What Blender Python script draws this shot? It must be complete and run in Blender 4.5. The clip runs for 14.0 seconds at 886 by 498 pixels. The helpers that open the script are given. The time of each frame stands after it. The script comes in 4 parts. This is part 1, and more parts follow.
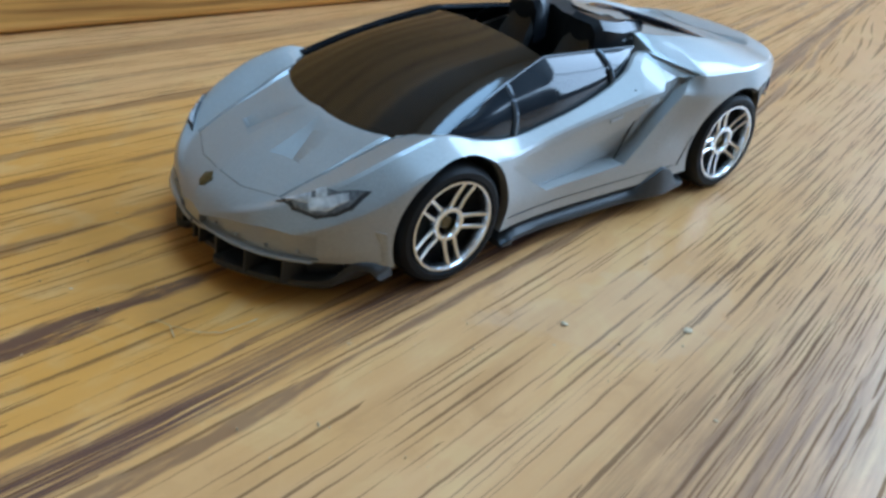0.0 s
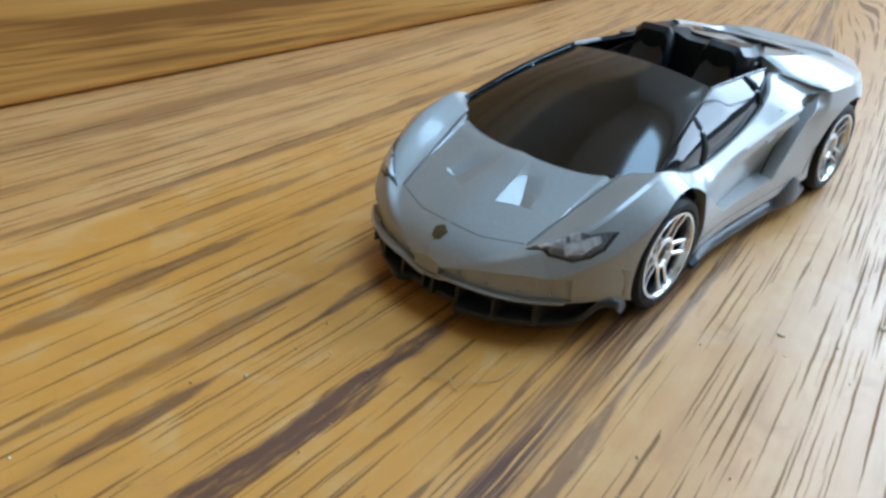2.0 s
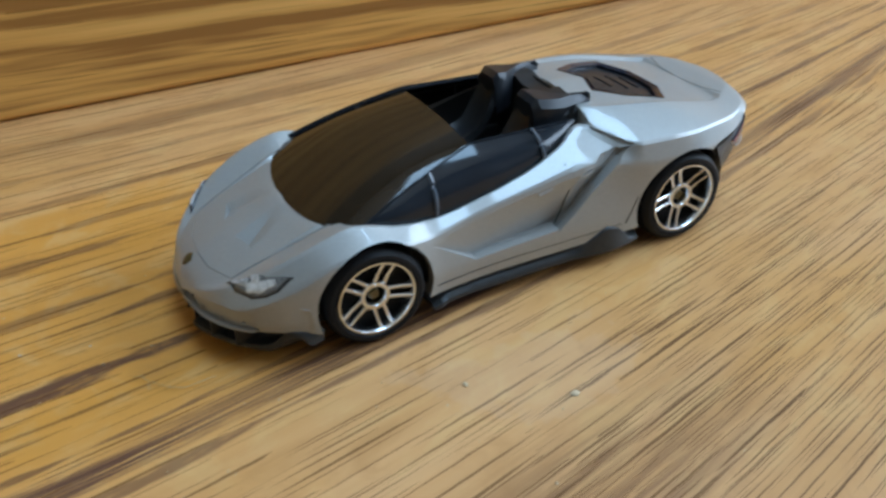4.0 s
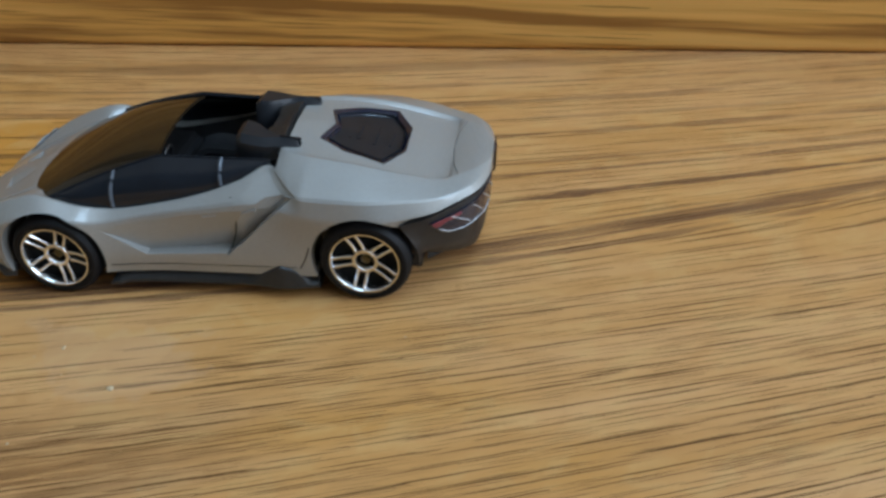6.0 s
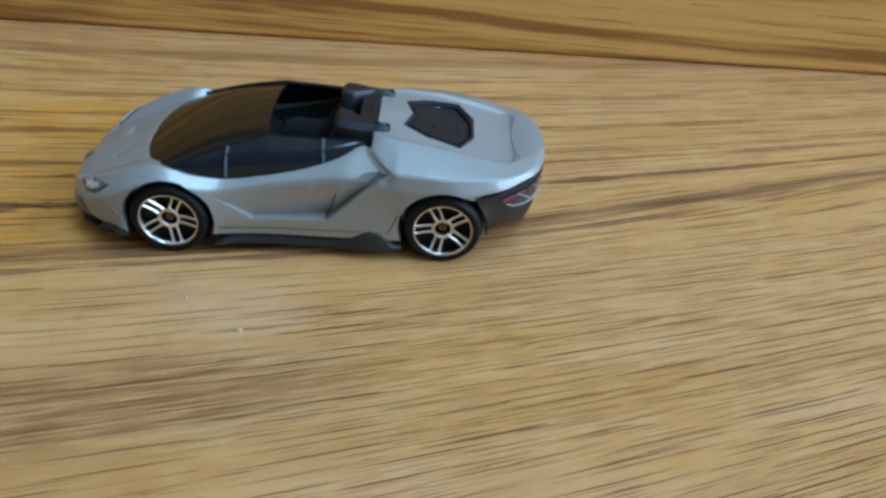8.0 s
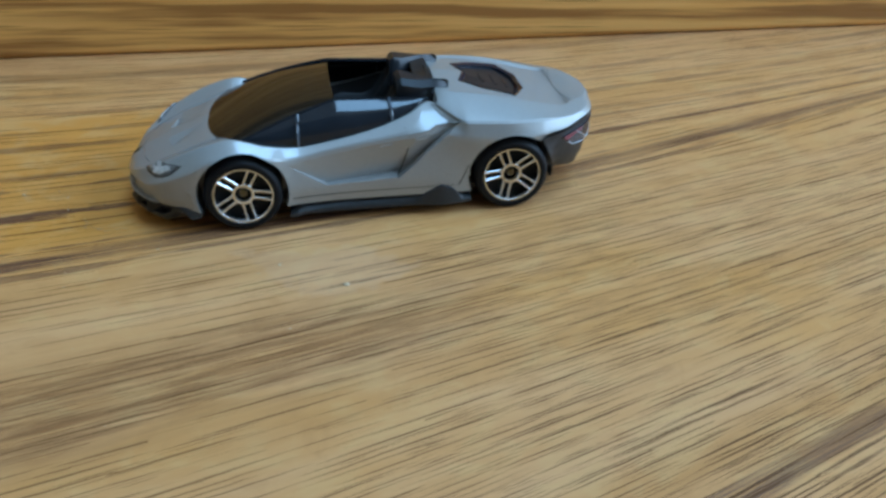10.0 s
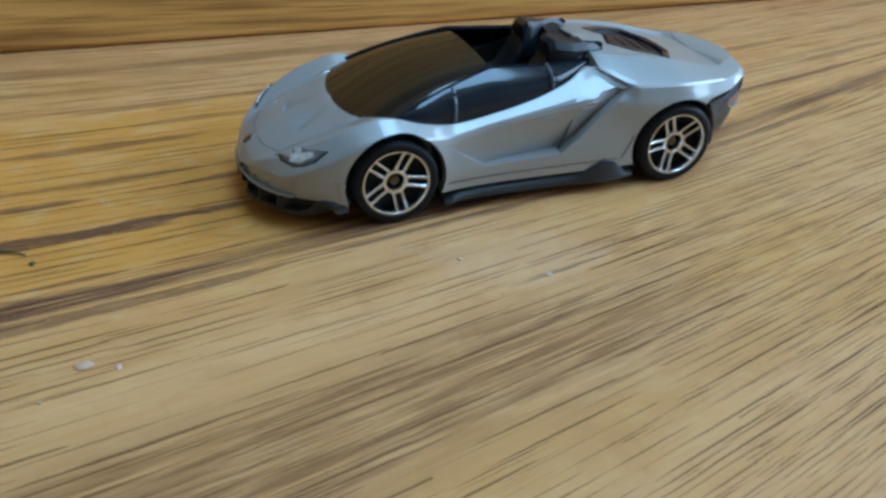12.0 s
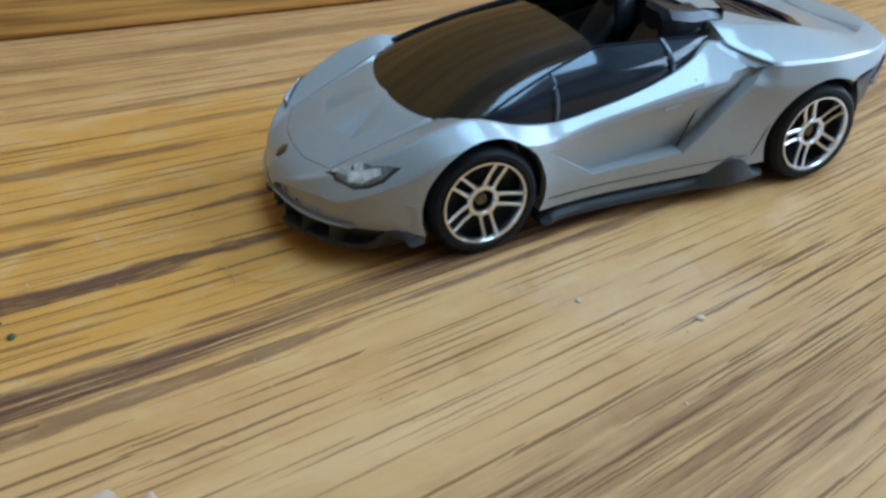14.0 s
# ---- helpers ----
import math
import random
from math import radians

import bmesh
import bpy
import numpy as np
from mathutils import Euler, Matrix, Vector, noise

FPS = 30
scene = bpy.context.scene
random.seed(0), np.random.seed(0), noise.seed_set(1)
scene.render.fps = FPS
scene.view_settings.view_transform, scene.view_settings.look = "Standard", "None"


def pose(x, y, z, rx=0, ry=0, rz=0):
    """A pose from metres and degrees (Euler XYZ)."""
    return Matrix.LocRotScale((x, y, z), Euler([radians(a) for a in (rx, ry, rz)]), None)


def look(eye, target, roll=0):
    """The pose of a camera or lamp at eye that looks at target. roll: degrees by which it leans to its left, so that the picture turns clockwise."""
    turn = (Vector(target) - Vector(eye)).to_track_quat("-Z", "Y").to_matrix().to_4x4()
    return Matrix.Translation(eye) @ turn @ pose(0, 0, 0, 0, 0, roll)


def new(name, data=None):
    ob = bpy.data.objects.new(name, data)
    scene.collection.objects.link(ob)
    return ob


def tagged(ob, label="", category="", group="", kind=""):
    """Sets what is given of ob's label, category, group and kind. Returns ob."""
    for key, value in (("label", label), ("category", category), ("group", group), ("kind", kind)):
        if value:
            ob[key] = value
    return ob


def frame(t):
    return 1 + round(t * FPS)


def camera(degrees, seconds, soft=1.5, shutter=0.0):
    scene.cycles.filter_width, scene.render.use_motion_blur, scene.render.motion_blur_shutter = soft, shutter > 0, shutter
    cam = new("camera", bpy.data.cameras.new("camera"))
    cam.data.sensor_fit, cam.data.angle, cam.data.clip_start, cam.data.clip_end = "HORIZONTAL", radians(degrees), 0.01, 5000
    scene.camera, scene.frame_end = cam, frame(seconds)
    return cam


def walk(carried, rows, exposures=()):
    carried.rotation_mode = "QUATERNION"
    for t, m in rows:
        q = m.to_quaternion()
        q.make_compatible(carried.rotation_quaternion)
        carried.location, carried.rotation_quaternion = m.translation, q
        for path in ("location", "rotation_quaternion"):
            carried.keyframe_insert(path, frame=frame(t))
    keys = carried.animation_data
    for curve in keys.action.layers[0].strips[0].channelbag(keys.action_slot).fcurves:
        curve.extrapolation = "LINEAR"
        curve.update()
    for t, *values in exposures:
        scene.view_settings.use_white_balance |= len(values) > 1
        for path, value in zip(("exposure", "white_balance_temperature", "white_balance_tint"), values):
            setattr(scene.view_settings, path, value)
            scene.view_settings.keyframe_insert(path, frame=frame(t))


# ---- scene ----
MM = 0.001
cam = camera(54.0, 14.0, soft=3.0, shutter=0.3)
# seconds, eye in millimetres, yaw, pitch, roll
PATH = [
    (0, 67.60, 67.52, 44.58, 138.84, -30.37, 5.84),
    (0.5, 71.64, 68.36, 42.33, 139.70, -28.25, 3.84),
    (1, 78.64, 60.26, 41.87, 135.15, -29.03, 4.88),
    (1.5, 85.47, 55.26, 43.05, 134.41, -29.74, 4.38),
    (2, 91.73, 47.40, 47.76, 131.00, -29.97, 4.31),
    (2.5, 89.27, 46.60, 45.60, 131.84, -28.32, 3.25),
    (3, 84.48, 54.43, 45.90, 136.58, -28.00, 1.74),
    (3.5, 68.23, 70.16, 55.20, 145.06, -31.47, -0.86),
    (4, 46.44, 87.71, 62.52, 155.10, -33.46, -3.23),
    (4.2, 35.91, 87.37, 61.96, 159.18, -34.49, -4.86),
    (6.3, -46.96, 103.62, 70.93, -170.55, -34.98, -3.49),
    (6.5, -40.93, 103.36, 69.04, -174.88, -34.79, -0.11),
    (6.8, -46.20, 101.57, 74.51, -171.69, -36.65, -2.05),
    (7, -36.54, 109.75, 79.15, -177.08, -36.51, 0.57),
    (7.2, -25.83, 117.26, 85.56, -180.80, -37.33, 3.24),
    (9.3, -14.55, 127.32, 73.18, -180.80, -32.37, 0.27),
    (9.5, -8.24, 125.27, 76.50, -183.72, -34.40, -0.46),
    (10, 10.87, 135.76, 68.29, 170.25, -31.51, -0.11),
    (10.2, 14.24, 132.03, 72.10, 168.87, -34.02, 0.23),
    (10.5, 14.35, 128.66, 70.09, 168.56, -33.81, -0.56),
    (11, 16.59, 123.53, 66.68, 168.64, -33.82, -0.60),
    (11.5, 23.87, 123.29, 65.85, 167.08, -33.69, -0.46),
    (12, 49.08, 113.20, 57.15, 160.53, -30.95, 0.85),
    (12.3, 45.22, 106.19, 54.76, 163.49, -31.96, -1.68),
    (12.5, 51.01, 102.71, 56.04, 160.21, -32.88, 0.12),
    (13, 51.53, 93.14, 48.33, 158.34, -31.12, 0.69),
    (13.5, 48.26, 88.01, 50.18, 159.85, -32.90, -1.02),
    (14, 53.78, 83.82, 49.53, 157.70, -32.82, -0.20),
]
# seconds, stops, kelvin, tint
LOOK = [(0, 0.88, 5450, 5), (1.2, 0.86, 5850, 6), (2.5, 0.84, 6080, 7), (4.2, 0.79, 6270, 8), (6.3, 0.46, 6780, 11), (7.2, 0.56, 6180, 7), (9.3, 0.72, 5400, 2), (10.2, 0.64, 5370, 2), (12, 0.68, 5410, 2), (13, 0.72, 5460, 3), (14, 0.88, 5560, 4)]
walk(cam, [(t, pose(x * MM, y * MM, z * MM, 90 + pitch, 0, yaw) @ pose(0, 0, 0, 0, 0, roll)) for t, x, y, z, yaw, pitch, roll in PATH], LOOK)

# ---- light ----
world = bpy.data.worlds.new("world")
scene.world = world
world.use_nodes = True
wn = world.node_tree.nodes
sky = wn.new("ShaderNodeTexSky")
sky.sky_type, sky.sun_disc = "NISHITA", False
sky.sun_elevation, sky.sun_rotation = radians(40), radians(60)
world.node_tree.links.new(sky.outputs[0], wn["Background"].inputs[0])
wn["Background"].inputs[1].default_value = 0.1

ROOM = (-1.25, 1.6, -0.8, 1.2, -0.75, 1.75)   # x0 x1 y0 y1 z0 z1 in metres, table top at z 0
WEST = (-0.30, 1.10, 0.20, 1.22)             # window in the wall at x0: y0 y1 z0 z1
ROOF = (-0.95, -0.05, -0.42, 0.62)            # opening added in the ceiling for light from above: x0 x1 y0 y1


def area(name, eye, target, w, h, watts, colour):
    data = bpy.data.lights.new(name, "AREA")
    data.shape, data.size, data.size_y, data.energy, data.color = "RECTANGLE", w, h, watts, colour
    ob = new(name, data)
    ob.matrix_world = look(eye, target)
    return ob


def centre(a, b):
    return (a + b) / 2


def window_light(name, eye, aim, hole, watts, colour):
    area(name, eye, Vector(eye) + Vector(aim), hole[1] - hole[0], hole[3] - hole[2], watts, colour)


window_light("window_light_west", (ROOM[0] - 0.02, centre(*WEST[:2]), centre(*WEST[2:])), (1, 0, -0.05), WEST, 24, (0.65, 0.81, 1.0))
# added overhead lamp, standing in for an unseen bright source above
area("overhead_fill_light", (centre(*ROOF[:2]), centre(*ROOF[2:]), ROOM[5] + 0.02), (centre(*ROOF[:2]) + 0.0001, centre(*ROOF[2:]), 0), ROOF[3] - ROOF[2], ROOF[1] - ROOF[0], 20, (0.47, 0.72, 1.0))


# ---- materials ----
class Mat:
    """A node material under construction."""

    def __init__(self, name):
        self.m = bpy.data.materials.new(name)
        self.m.use_nodes = True
        self.t = self.m.node_tree
        self.b = self.t.nodes["Principled BSDF"]

    def node(self, kind, **props):
        n = self.t.nodes.new("ShaderNode" + kind)
        for k, v in props.items():
            if k == "operation":
                n.operation = v
            elif k == "blend":
                n.data_type, n.blend_type = "RGBA", v
            elif k == "bands":
                n.bands_direction = v
        return n

    def link(self, a, b):
        self.t.links.new(a, b)

    def set(self, **values):
        names = dict(colour="Base Color", rough="Roughness", metal="Metallic", coat="Coat Weight", coat_rough="Coat Roughness", trans="Transmission Weight", ior="IOR", spec="Specular IOR Level", glow="Emission Color", glow_strength="Emission Strength")
        for k, v in values.items():
            self.b.inputs[names[k]].default_value = (*v, 1) if isinstance(v, tuple) else v
        return self

    def math(self, op, a, b=None, c=None, clamp=False):
        n = self.node("Math", operation=op)
        n.use_clamp = clamp
        for i, v in enumerate((a, b, c)):
            if v is None:
                continue
            if isinstance(v, (int, float)):
                n.inputs[i].default_value = v
            else:
                self.link(v, n.inputs[i])
        return n.outputs[0]

    def noise(self, vec, scale, detail=4.0, rough=0.55, distort=0.0):
        n = self.node("TexNoise")
        n.inputs["Scale"].default_value, n.inputs["Detail"].default_value = scale, detail
        n.inputs["Roughness"].default_value, n.inputs["Distortion"].default_value = rough, distort
        if vec is not None:
            self.link(vec, n.inputs["Vector"])
        return n.outputs["Fac"]

    def ramp(self, fac, stops):
        n = self.node("ValToRGB")
        els = n.color_ramp.elements
        while len(els) < len(stops):
            els.new(0.5)
        for e, (p, c) in zip(els, stops):
            e.position, e.color = p, (*c, 1) if isinstance(c, tuple) else (c, c, c, 1)
        self.link(fac, n.inputs[0])
        return n.outputs[0]

    def mix(self, fac, a, b, blend="MIX"):
        n = self.node("Mix", blend=blend)
        for sock, v in ((n.inputs[0], fac), (n.inputs[6], a), (n.inputs[7], b)):
            if isinstance(v, (int, float)):
                sock.default_value = v
            elif isinstance(v, tuple):
                sock.default_value = (*v, 1)
            else:
                self.link(v, sock)
        return n.outputs[2]

    def bump(self, height, strength, distance):
        n = self.node("Bump")
        n.inputs["Strength"].default_value, n.inputs["Distance"].default_value = strength, distance
        self.link(height, n.inputs["Height"])
        self.link(n.outputs[0], self.b.inputs["Normal"])

    def place(self):
        """The place in the object's own millimetres."""
        n = self.node("TexCoord")
        s = self.node("VectorMath", operation="SCALE")
        s.inputs["Scale"].default_value = 1000.0
        self.link(n.outputs["Object"], s.inputs[0])
        return s.outputs[0]

    def split(self, v):
        n = self.node("SeparateXYZ")
        self.link(v, n.inputs[0])
        return n.outputs

    def join(self, x, y, z):
        n = self.node("CombineXYZ")
        for i, v in enumerate((x, y, z)):
            if isinstance(v, (int, float)):
                n.inputs[i].default_value = v
            else:
                self.link(v, n.inputs[i])
        return n.outputs[0]


def oak(name, flow, streaks, tones, rough, pores, band, stops):
    """Varnished oak: broad bands, dark mineral streaks and short open pores that follow the grain's flow."""
    m = Mat(name)
    x, y, z = m.split(m.place())
    if flow:  # the grain bends: across is the distance at which a grain line crosses x = 0
        e = m.math("EXPONENT", m.math("MULTIPLY", x, -0.0022))
        c = m.math("SUBTRACT", m.math("SUBTRACT", y, m.math("MULTIPLY", x, 0.5455)), 175.2)
        v = m.math("ADD", m.math("MULTIPLY", c, e), 175.2)
        # behind the car the grain swings back
        near = m.math("DIVIDE", m.math("SUBTRACT", v, 5.0), 11.0)
        near = m.math("EXPONENT", m.math("MULTIPLY", m.math("MULTIPLY", near, near), -1.0))
        back = m.math("MULTIPLY", m.math("MAXIMUM", m.math("SUBTRACT", -22.0, x), 0.0), 0.11)
        v = m.math("ADD", v, m.math("MULTIPLY", back, near))
        u = m.math("ADD", x, m.math("MULTIPLY", y, 0.2))
    else:
        v, u = m.math("ADD", z, m.math("MULTIPLY", y, 0.6)), x
    wob = m.noise(m.join(m.math("MULTIPLY", u, 0.03), m.math("MULTIPLY", v, 0.06), 3.0), 1.0, 3.0)
    vw = m.math("ADD", v, m.math("MULTIPLY", m.math("SUBTRACT", wob, 0.5), 1.7))
    broad = m.noise(m.join(m.math("MULTIPLY", u, 0.007), m.math("MULTIPLY", vw, band), 0.0), 1.0, 4.0, 0.6)
    col = m.ramp(broad, [(p, c) for p, c in zip(stops, tones)])
    if flow:  # a redder band; its orange also paints shade and lost sheen ahead of the car
        off = m.math("ABSOLUTE", m.math("SUBTRACT", m.math("ADD", vw, m.math("MULTIPLY", wob, 6.0)), -13.0))
        warm = m.math("SUBTRACT", 1.0, m.math("DIVIDE", m.math("SUBTRACT", off, 21.0), 9.0, clamp=True))
        warm = m.math("MULTIPLY", warm, m.math("DIVIDE", m.math("ADD", x, 20.0), 60.0, clamp=True))
        col = m.mix(m.math("MULTIPLY", warm, 0.72), col, (0.60, 0.245, 0.022))
        blotch = m.noise(m.join(m.math("MULTIPLY", x, 0.022), m.math("MULTIPLY", y, 0.034), 70.0), 1.0, 3.0)
        col = m.mix(m.ramp(blotch, [(0.48, 0.0), (0.68, 0.5)]), col, (0.54, 0.245, 0.048))
        fleck = m.noise(m.join(m.math("MULTIPLY", u, 0.10), m.math("MULTIPLY", v, 0.17), 33.0), 1.0, 5.0, 0.65, 0.8)
        col = m.mix(m.ramp(fleck, [(0.50, 0.0), (0.62, 0.42)]), col, (0.65, 0.385, 0.15))
        col = m.mix(m.ramp(fleck, [(0.32, 0.42), (0.45, 0.0)]), col, (0.40, 0.185, 0.055))
    fine = m.noise(m.join(m.math("MULTIPLY", u, 0.016), m.math("MULTIPLY", vw, 0.9), 5.0), 1.0, 3.0, 0.6)
    col = m.mix(m.ramp(fine, [(0.36, 0.15), (0.60, 0.0)]), col, tones[3])
    if flow:  # a broad brownish vein, patchy along its length
        band_ = m.math("DIVIDE", m.math("SUBTRACT", 11.0, m.math("ABSOLUTE", m.math("SUBTRACT", vw, 43.0))), 7.0, clamp=True)
        band_ = m.math("MULTIPLY", band_, m.math("DIVIDE", m.math("ADD", x, 18.0), 28.0, clamp=True))
        patch = m.noise(m.join(m.math("MULTIPLY", u, 0.05), m.math("MULTIPLY", v, 0.8), 81.0), 1.0, 5.0, 0.7)
        col = m.mix(m.math("MULTIPLY", band_, m.ramp(patch, [(0.38, 0.08), (0.60, 0.95)])), col, (0.25, 0.112, 0.038))
    # dark mineral streaks: across, half width, strength
    total = None
    ragged = m.noise(m.join(m.math("MULTIPLY", u, 0.045), m.math("MULTIPLY", v, 0.7), 9.0), 1.0, 5.0, 0.7)
    along = m.noise(m.join(m.math("MULTIPLY", u, 0.03), m.math("MULTIPLY", v, 0.04), 1.0), 1.0, 2.0)
    fibre_ = m.noise(m.join(m.math("MULTIPLY", u, 0.035), m.math("MULTIPLY", vw, 4.2), 14.0), 1.0, 4.0, 0.65)
    threads = m.math("MULTIPLY_ADD", fibre_, 6.0, -2.15, clamp=True)
    crumbly = m.math("MULTIPLY_ADD", m.noise(m.join(m.math("MULTIPLY", u, 0.16), m.math("MULTIPLY", v, 1.3), 51.0), 1.0, 4.0, 0.7), 3.6, -0.75, clamp=True)
    for at, half, strength in streaks:
        d = m.math("ABSOLUTE", m.math("SUBTRACT", m.math("ADD", vw, m.math("MULTIPLY", m.math("SUBTRACT", ragged, 0.5), half * 2.2)), at))
        wide = half > 2 or not flow
        if wide:  # a bundle of dark threads
            f = m.math("DIVIDE", m.math("SUBTRACT", half, d), half * 0.45, clamp=True)
            f = m.math("MULTIPLY", f, m.math("MULTIPLY", m.math("MULTIPLY_ADD", along, 1.6, 0.25), threads))
        else:  # a ragged streak that swells, thins and breaks off
            swell = m.noise(m.join(m.math("MULTIPLY", u, 0.045), at * 3.7, 8.0), 1.0, 3.0, 0.6)
            room = m.math("MULTIPLY", m.math("MULTIPLY_ADD", swell, 4.0, -1.2), half)
            f = m.math("DIVIDE", m.math("SUBTRACT", room, d), half * 0.4, clamp=True)
            f = m.math("MULTIPLY", f, crumbly)
        f = m.math("MULTIPLY", f, strength, clamp=True)
        total = f if total is None else m.math("MAXIMUM", total, f)
    if flow:  # the streaks fade towards the far end
        total = m.math("MULTIPLY", total, m.math("MULTIPLY_ADD", m.math("DIVIDE", m.math("ADD", x, 75.0), 80.0, clamp=True), 0.2, 0.8))
    col = m.mix(total, col, tones[4])
    # open pores: long thin dark dashes, one to a cell, crowded in bands
    dense = m.noise(m.join(m.math("MULTIPLY", u, 0.012), m.math("MULTIPLY", vw, 0.11), 40.0), 1.0, 2.0)
    if flow:  # a pore-crowded vein
        vein = m.math("SUBTRACT", 1.0, m.math("DIVIDE", m.math("ABSOLUTE", m.math("SUBTRACT", vw, 42.5)), 8.5), clamp=True)
        vein = m.math("MULTIPLY", vein, m.math("DIVIDE", m.math("ADD", x, 25.0), 30.0, clamp=True))
        dense = m.math("ADD", dense, m.math("SUBTRACT", m.math("MULTIPLY", vein, 0.35), m.math("MULTIPLY", warm, 0.07)))
    if flow:  # coarser open grain towards the far end
        rise = m.math("MULTIPLY", m.math("DIVIDE", m.math("SUBTRACT", 15.0, x), 30.0, clamp=True), m.math("DIVIDE", m.math("SUBTRACT", v, 18.0), 10.0, clamp=True))
        dense = m.math("ADD", dense, m.math("MULTIPLY", rise, 0.27))
    wisp = m.math("MULTIPLY", m.math("SUBTRACT", m.noise(m.join(m.math("MULTIPLY", u, 0.3), m.math("MULTIPLY", v, 0.3), 60.0), 1.0, 2.0), 0.5), 0.25)
    pf = None
    for fu, fv, seed, length, half, share in pores:
        cu, cv = m.math("MULTIPLY", u, fu), m.math("MULTIPLY", m.math("ADD", v, wisp), fv)
        vor = m.node("TexVoronoi")
        vor.voronoi_dimensions = "2D"
        vor.inputs["Scale"].default_value = 1.0
        m.link(m.join(m.math("ADD", cu, seed), m.math("ADD", cv, seed * 0.37), 0.0), vor.inputs["Vector"])
        px, py, _ = m.split(vor.outputs["Position"])
        pick, wide, _ = m.split(vor.outputs["Color"])
        du = m.math("DIVIDE", m.math("SUBTRACT", m.math("ADD", cu, seed), px), length)
        dv = m.math("ABSOLUTE", m.math("SUBTRACT", m.math("ADD", cv, seed * 0.37), py))
        taper = m.math("SUBTRACT", 1.0, m.math("MULTIPLY", du, du), clamp=True)
        room = m.math("MULTIPLY", taper, m.math("MULTIPLY_ADD", wide, half, half * 0.45))
        dash = m.math("DIVIDE", m.math("SUBTRACT", room, dv), half * 0.55, clamp=True)
        dash = m.math("MULTIPLY", dash, m.math("LESS_THAN", pick, m.math("MULTIPLY_ADD", m.math("SUBTRACT", dense, 0.5), 1.8, share)))
        pf = dash if pf is None else m.math("MAXIMUM", pf, dash)
    col = m.mix(m.math("MULTIPLY", pf, m.math("MULTIPLY_ADD", rise, 0.24, 0.74) if flow else 0.74), col, tones[5])
    if flow:  # a hazy wiped mark beside the car
        hx, hy = m.math("DIVIDE", m.math("SUBTRACT", x, 9.0), 15.0), m.math("DIVIDE", m.math("SUBTRACT", y, 28.0), 9.0)
        far = m.math("SQRT", m.math("ADD", m.math("MULTIPLY", hx, hx), m.math("MULTIPLY", hy, hy)))
        edge = m.noise(m.join(m.math("MULTIPLY", x, 0.11), m.math("MULTIPLY", y, 0.11), 23.0), 1.0, 4.0, 0.6)
        haze = m.math("DIVIDE", m.math("SUBTRACT", m.math("ADD", 0.75, m.math("MULTIPLY", m.math("SUBTRACT", edge, 0.5), 2.6)), far), 0.12, clamp=True)
        col = m.mix(m.math("MULTIPLY", haze, 0.07), col, (0.60, 0.52, 0.44))
    m.link(col, m.b.inputs["Base Color"])
    grime = m.noise(m.join(m.math("MULTIPLY", x, 0.03), m.math("MULTIPLY", y, 0.03), z), 1.0, 5.0)
    m.link(m.math("ADD", m.math("MULTIPLY_ADD", grime, 0.16, rough), m.math("MULTIPLY", pf, 0.35)), m.b.inputs["Roughness"])
    m.link(m.math("MULTIPLY_ADD", pf, -0.4, 0.66 if flow else 0.5), m.b.inputs["Specular IOR Level"])
    m.bump(m.math("ADD", m.math("MULTIPLY", pf, -1.0), m.math("MULTIPLY", fine, 0.35)), 0.10, 0.00006)
    return m


STREAKS = [(10.8, 2.15, 1.0), (7.6, 0.5, 0.7), (14.2, 0.9, 0.65), (-2.4, 1.3, 0.95), (-11.3, 1.0, 0.75), (-26.5, 1.2, 0.6), (-41.0, 1.5, 0.55), (-33.0, 0.8, 0.45), (-60.0, 3.0, 0.45), (-15.6, 0.8, 0.55), (90.0, 2.2, 0.8), (-50.0, 0.8, 0.4)]
TONES = ((0.508, 0.244, 0.073), (0.592, 0.305, 0.114), (0.638, 0.35, 0.15), (0.37, 0.156, 0.04), (0.098, 0.040, 0.025), (0.115, 0.048, 0.012))
BOARD_TONES = ((0.36, 0.165, 0.036), (0.74, 0.40, 0.098), (0.84, 0.49, 0.14), (0.32, 0.16, 0.043), (0.24, 0.11, 0.038), (0.33, 0.17, 0.053))
M_TABLE = oak("varnished_oak", True, STREAKS, TONES, 0.26, ((0.045, 0.62, 20.0, 0.54, 0.098, 1.05), (0.07, 1.0, 31.7, 0.52, 0.085, 0.5), (0.13, 2.2, 47.3, 0.5, 0.11, 0.02)), 0.10, (0.30, 0.5, 0.70))
M_BOARD = oak("oak_board", False, [(4.5, 0.9, 0.5), (8.0, 0.7, 0.5), (12.0, 1.5, 0.6), (17.5, 1.2, 0.6), (26.0, 2.0, 0.5), (40.0, 3.0, 0.5)], BOARD_TONES, 0.40, ((0.05, 0.5, 7.0, 0.5, 0.09, 0.5),), 0.22, (0.42, 0.50, 0.58))


def plain(name, colour, rough, grain=0.0, scale=0.5, **more):
    """One colour with slight mottling in tone and sheen."""
    m = Mat(name).set(rough=rough, **more)
    n = m.noise(m.place(), scale, 4.0)
    dark = tuple(c * (1 - grain) for c in colour)
    m.link(m.ramp(n, [(0.3, dark), (0.7, colour)]), m.b.inputs["Base Color"])
    m.link(m.math("MULTIPLY_ADD", n, 0.12, rough - 0.06), m.b.inputs["Roughness"])
    return m


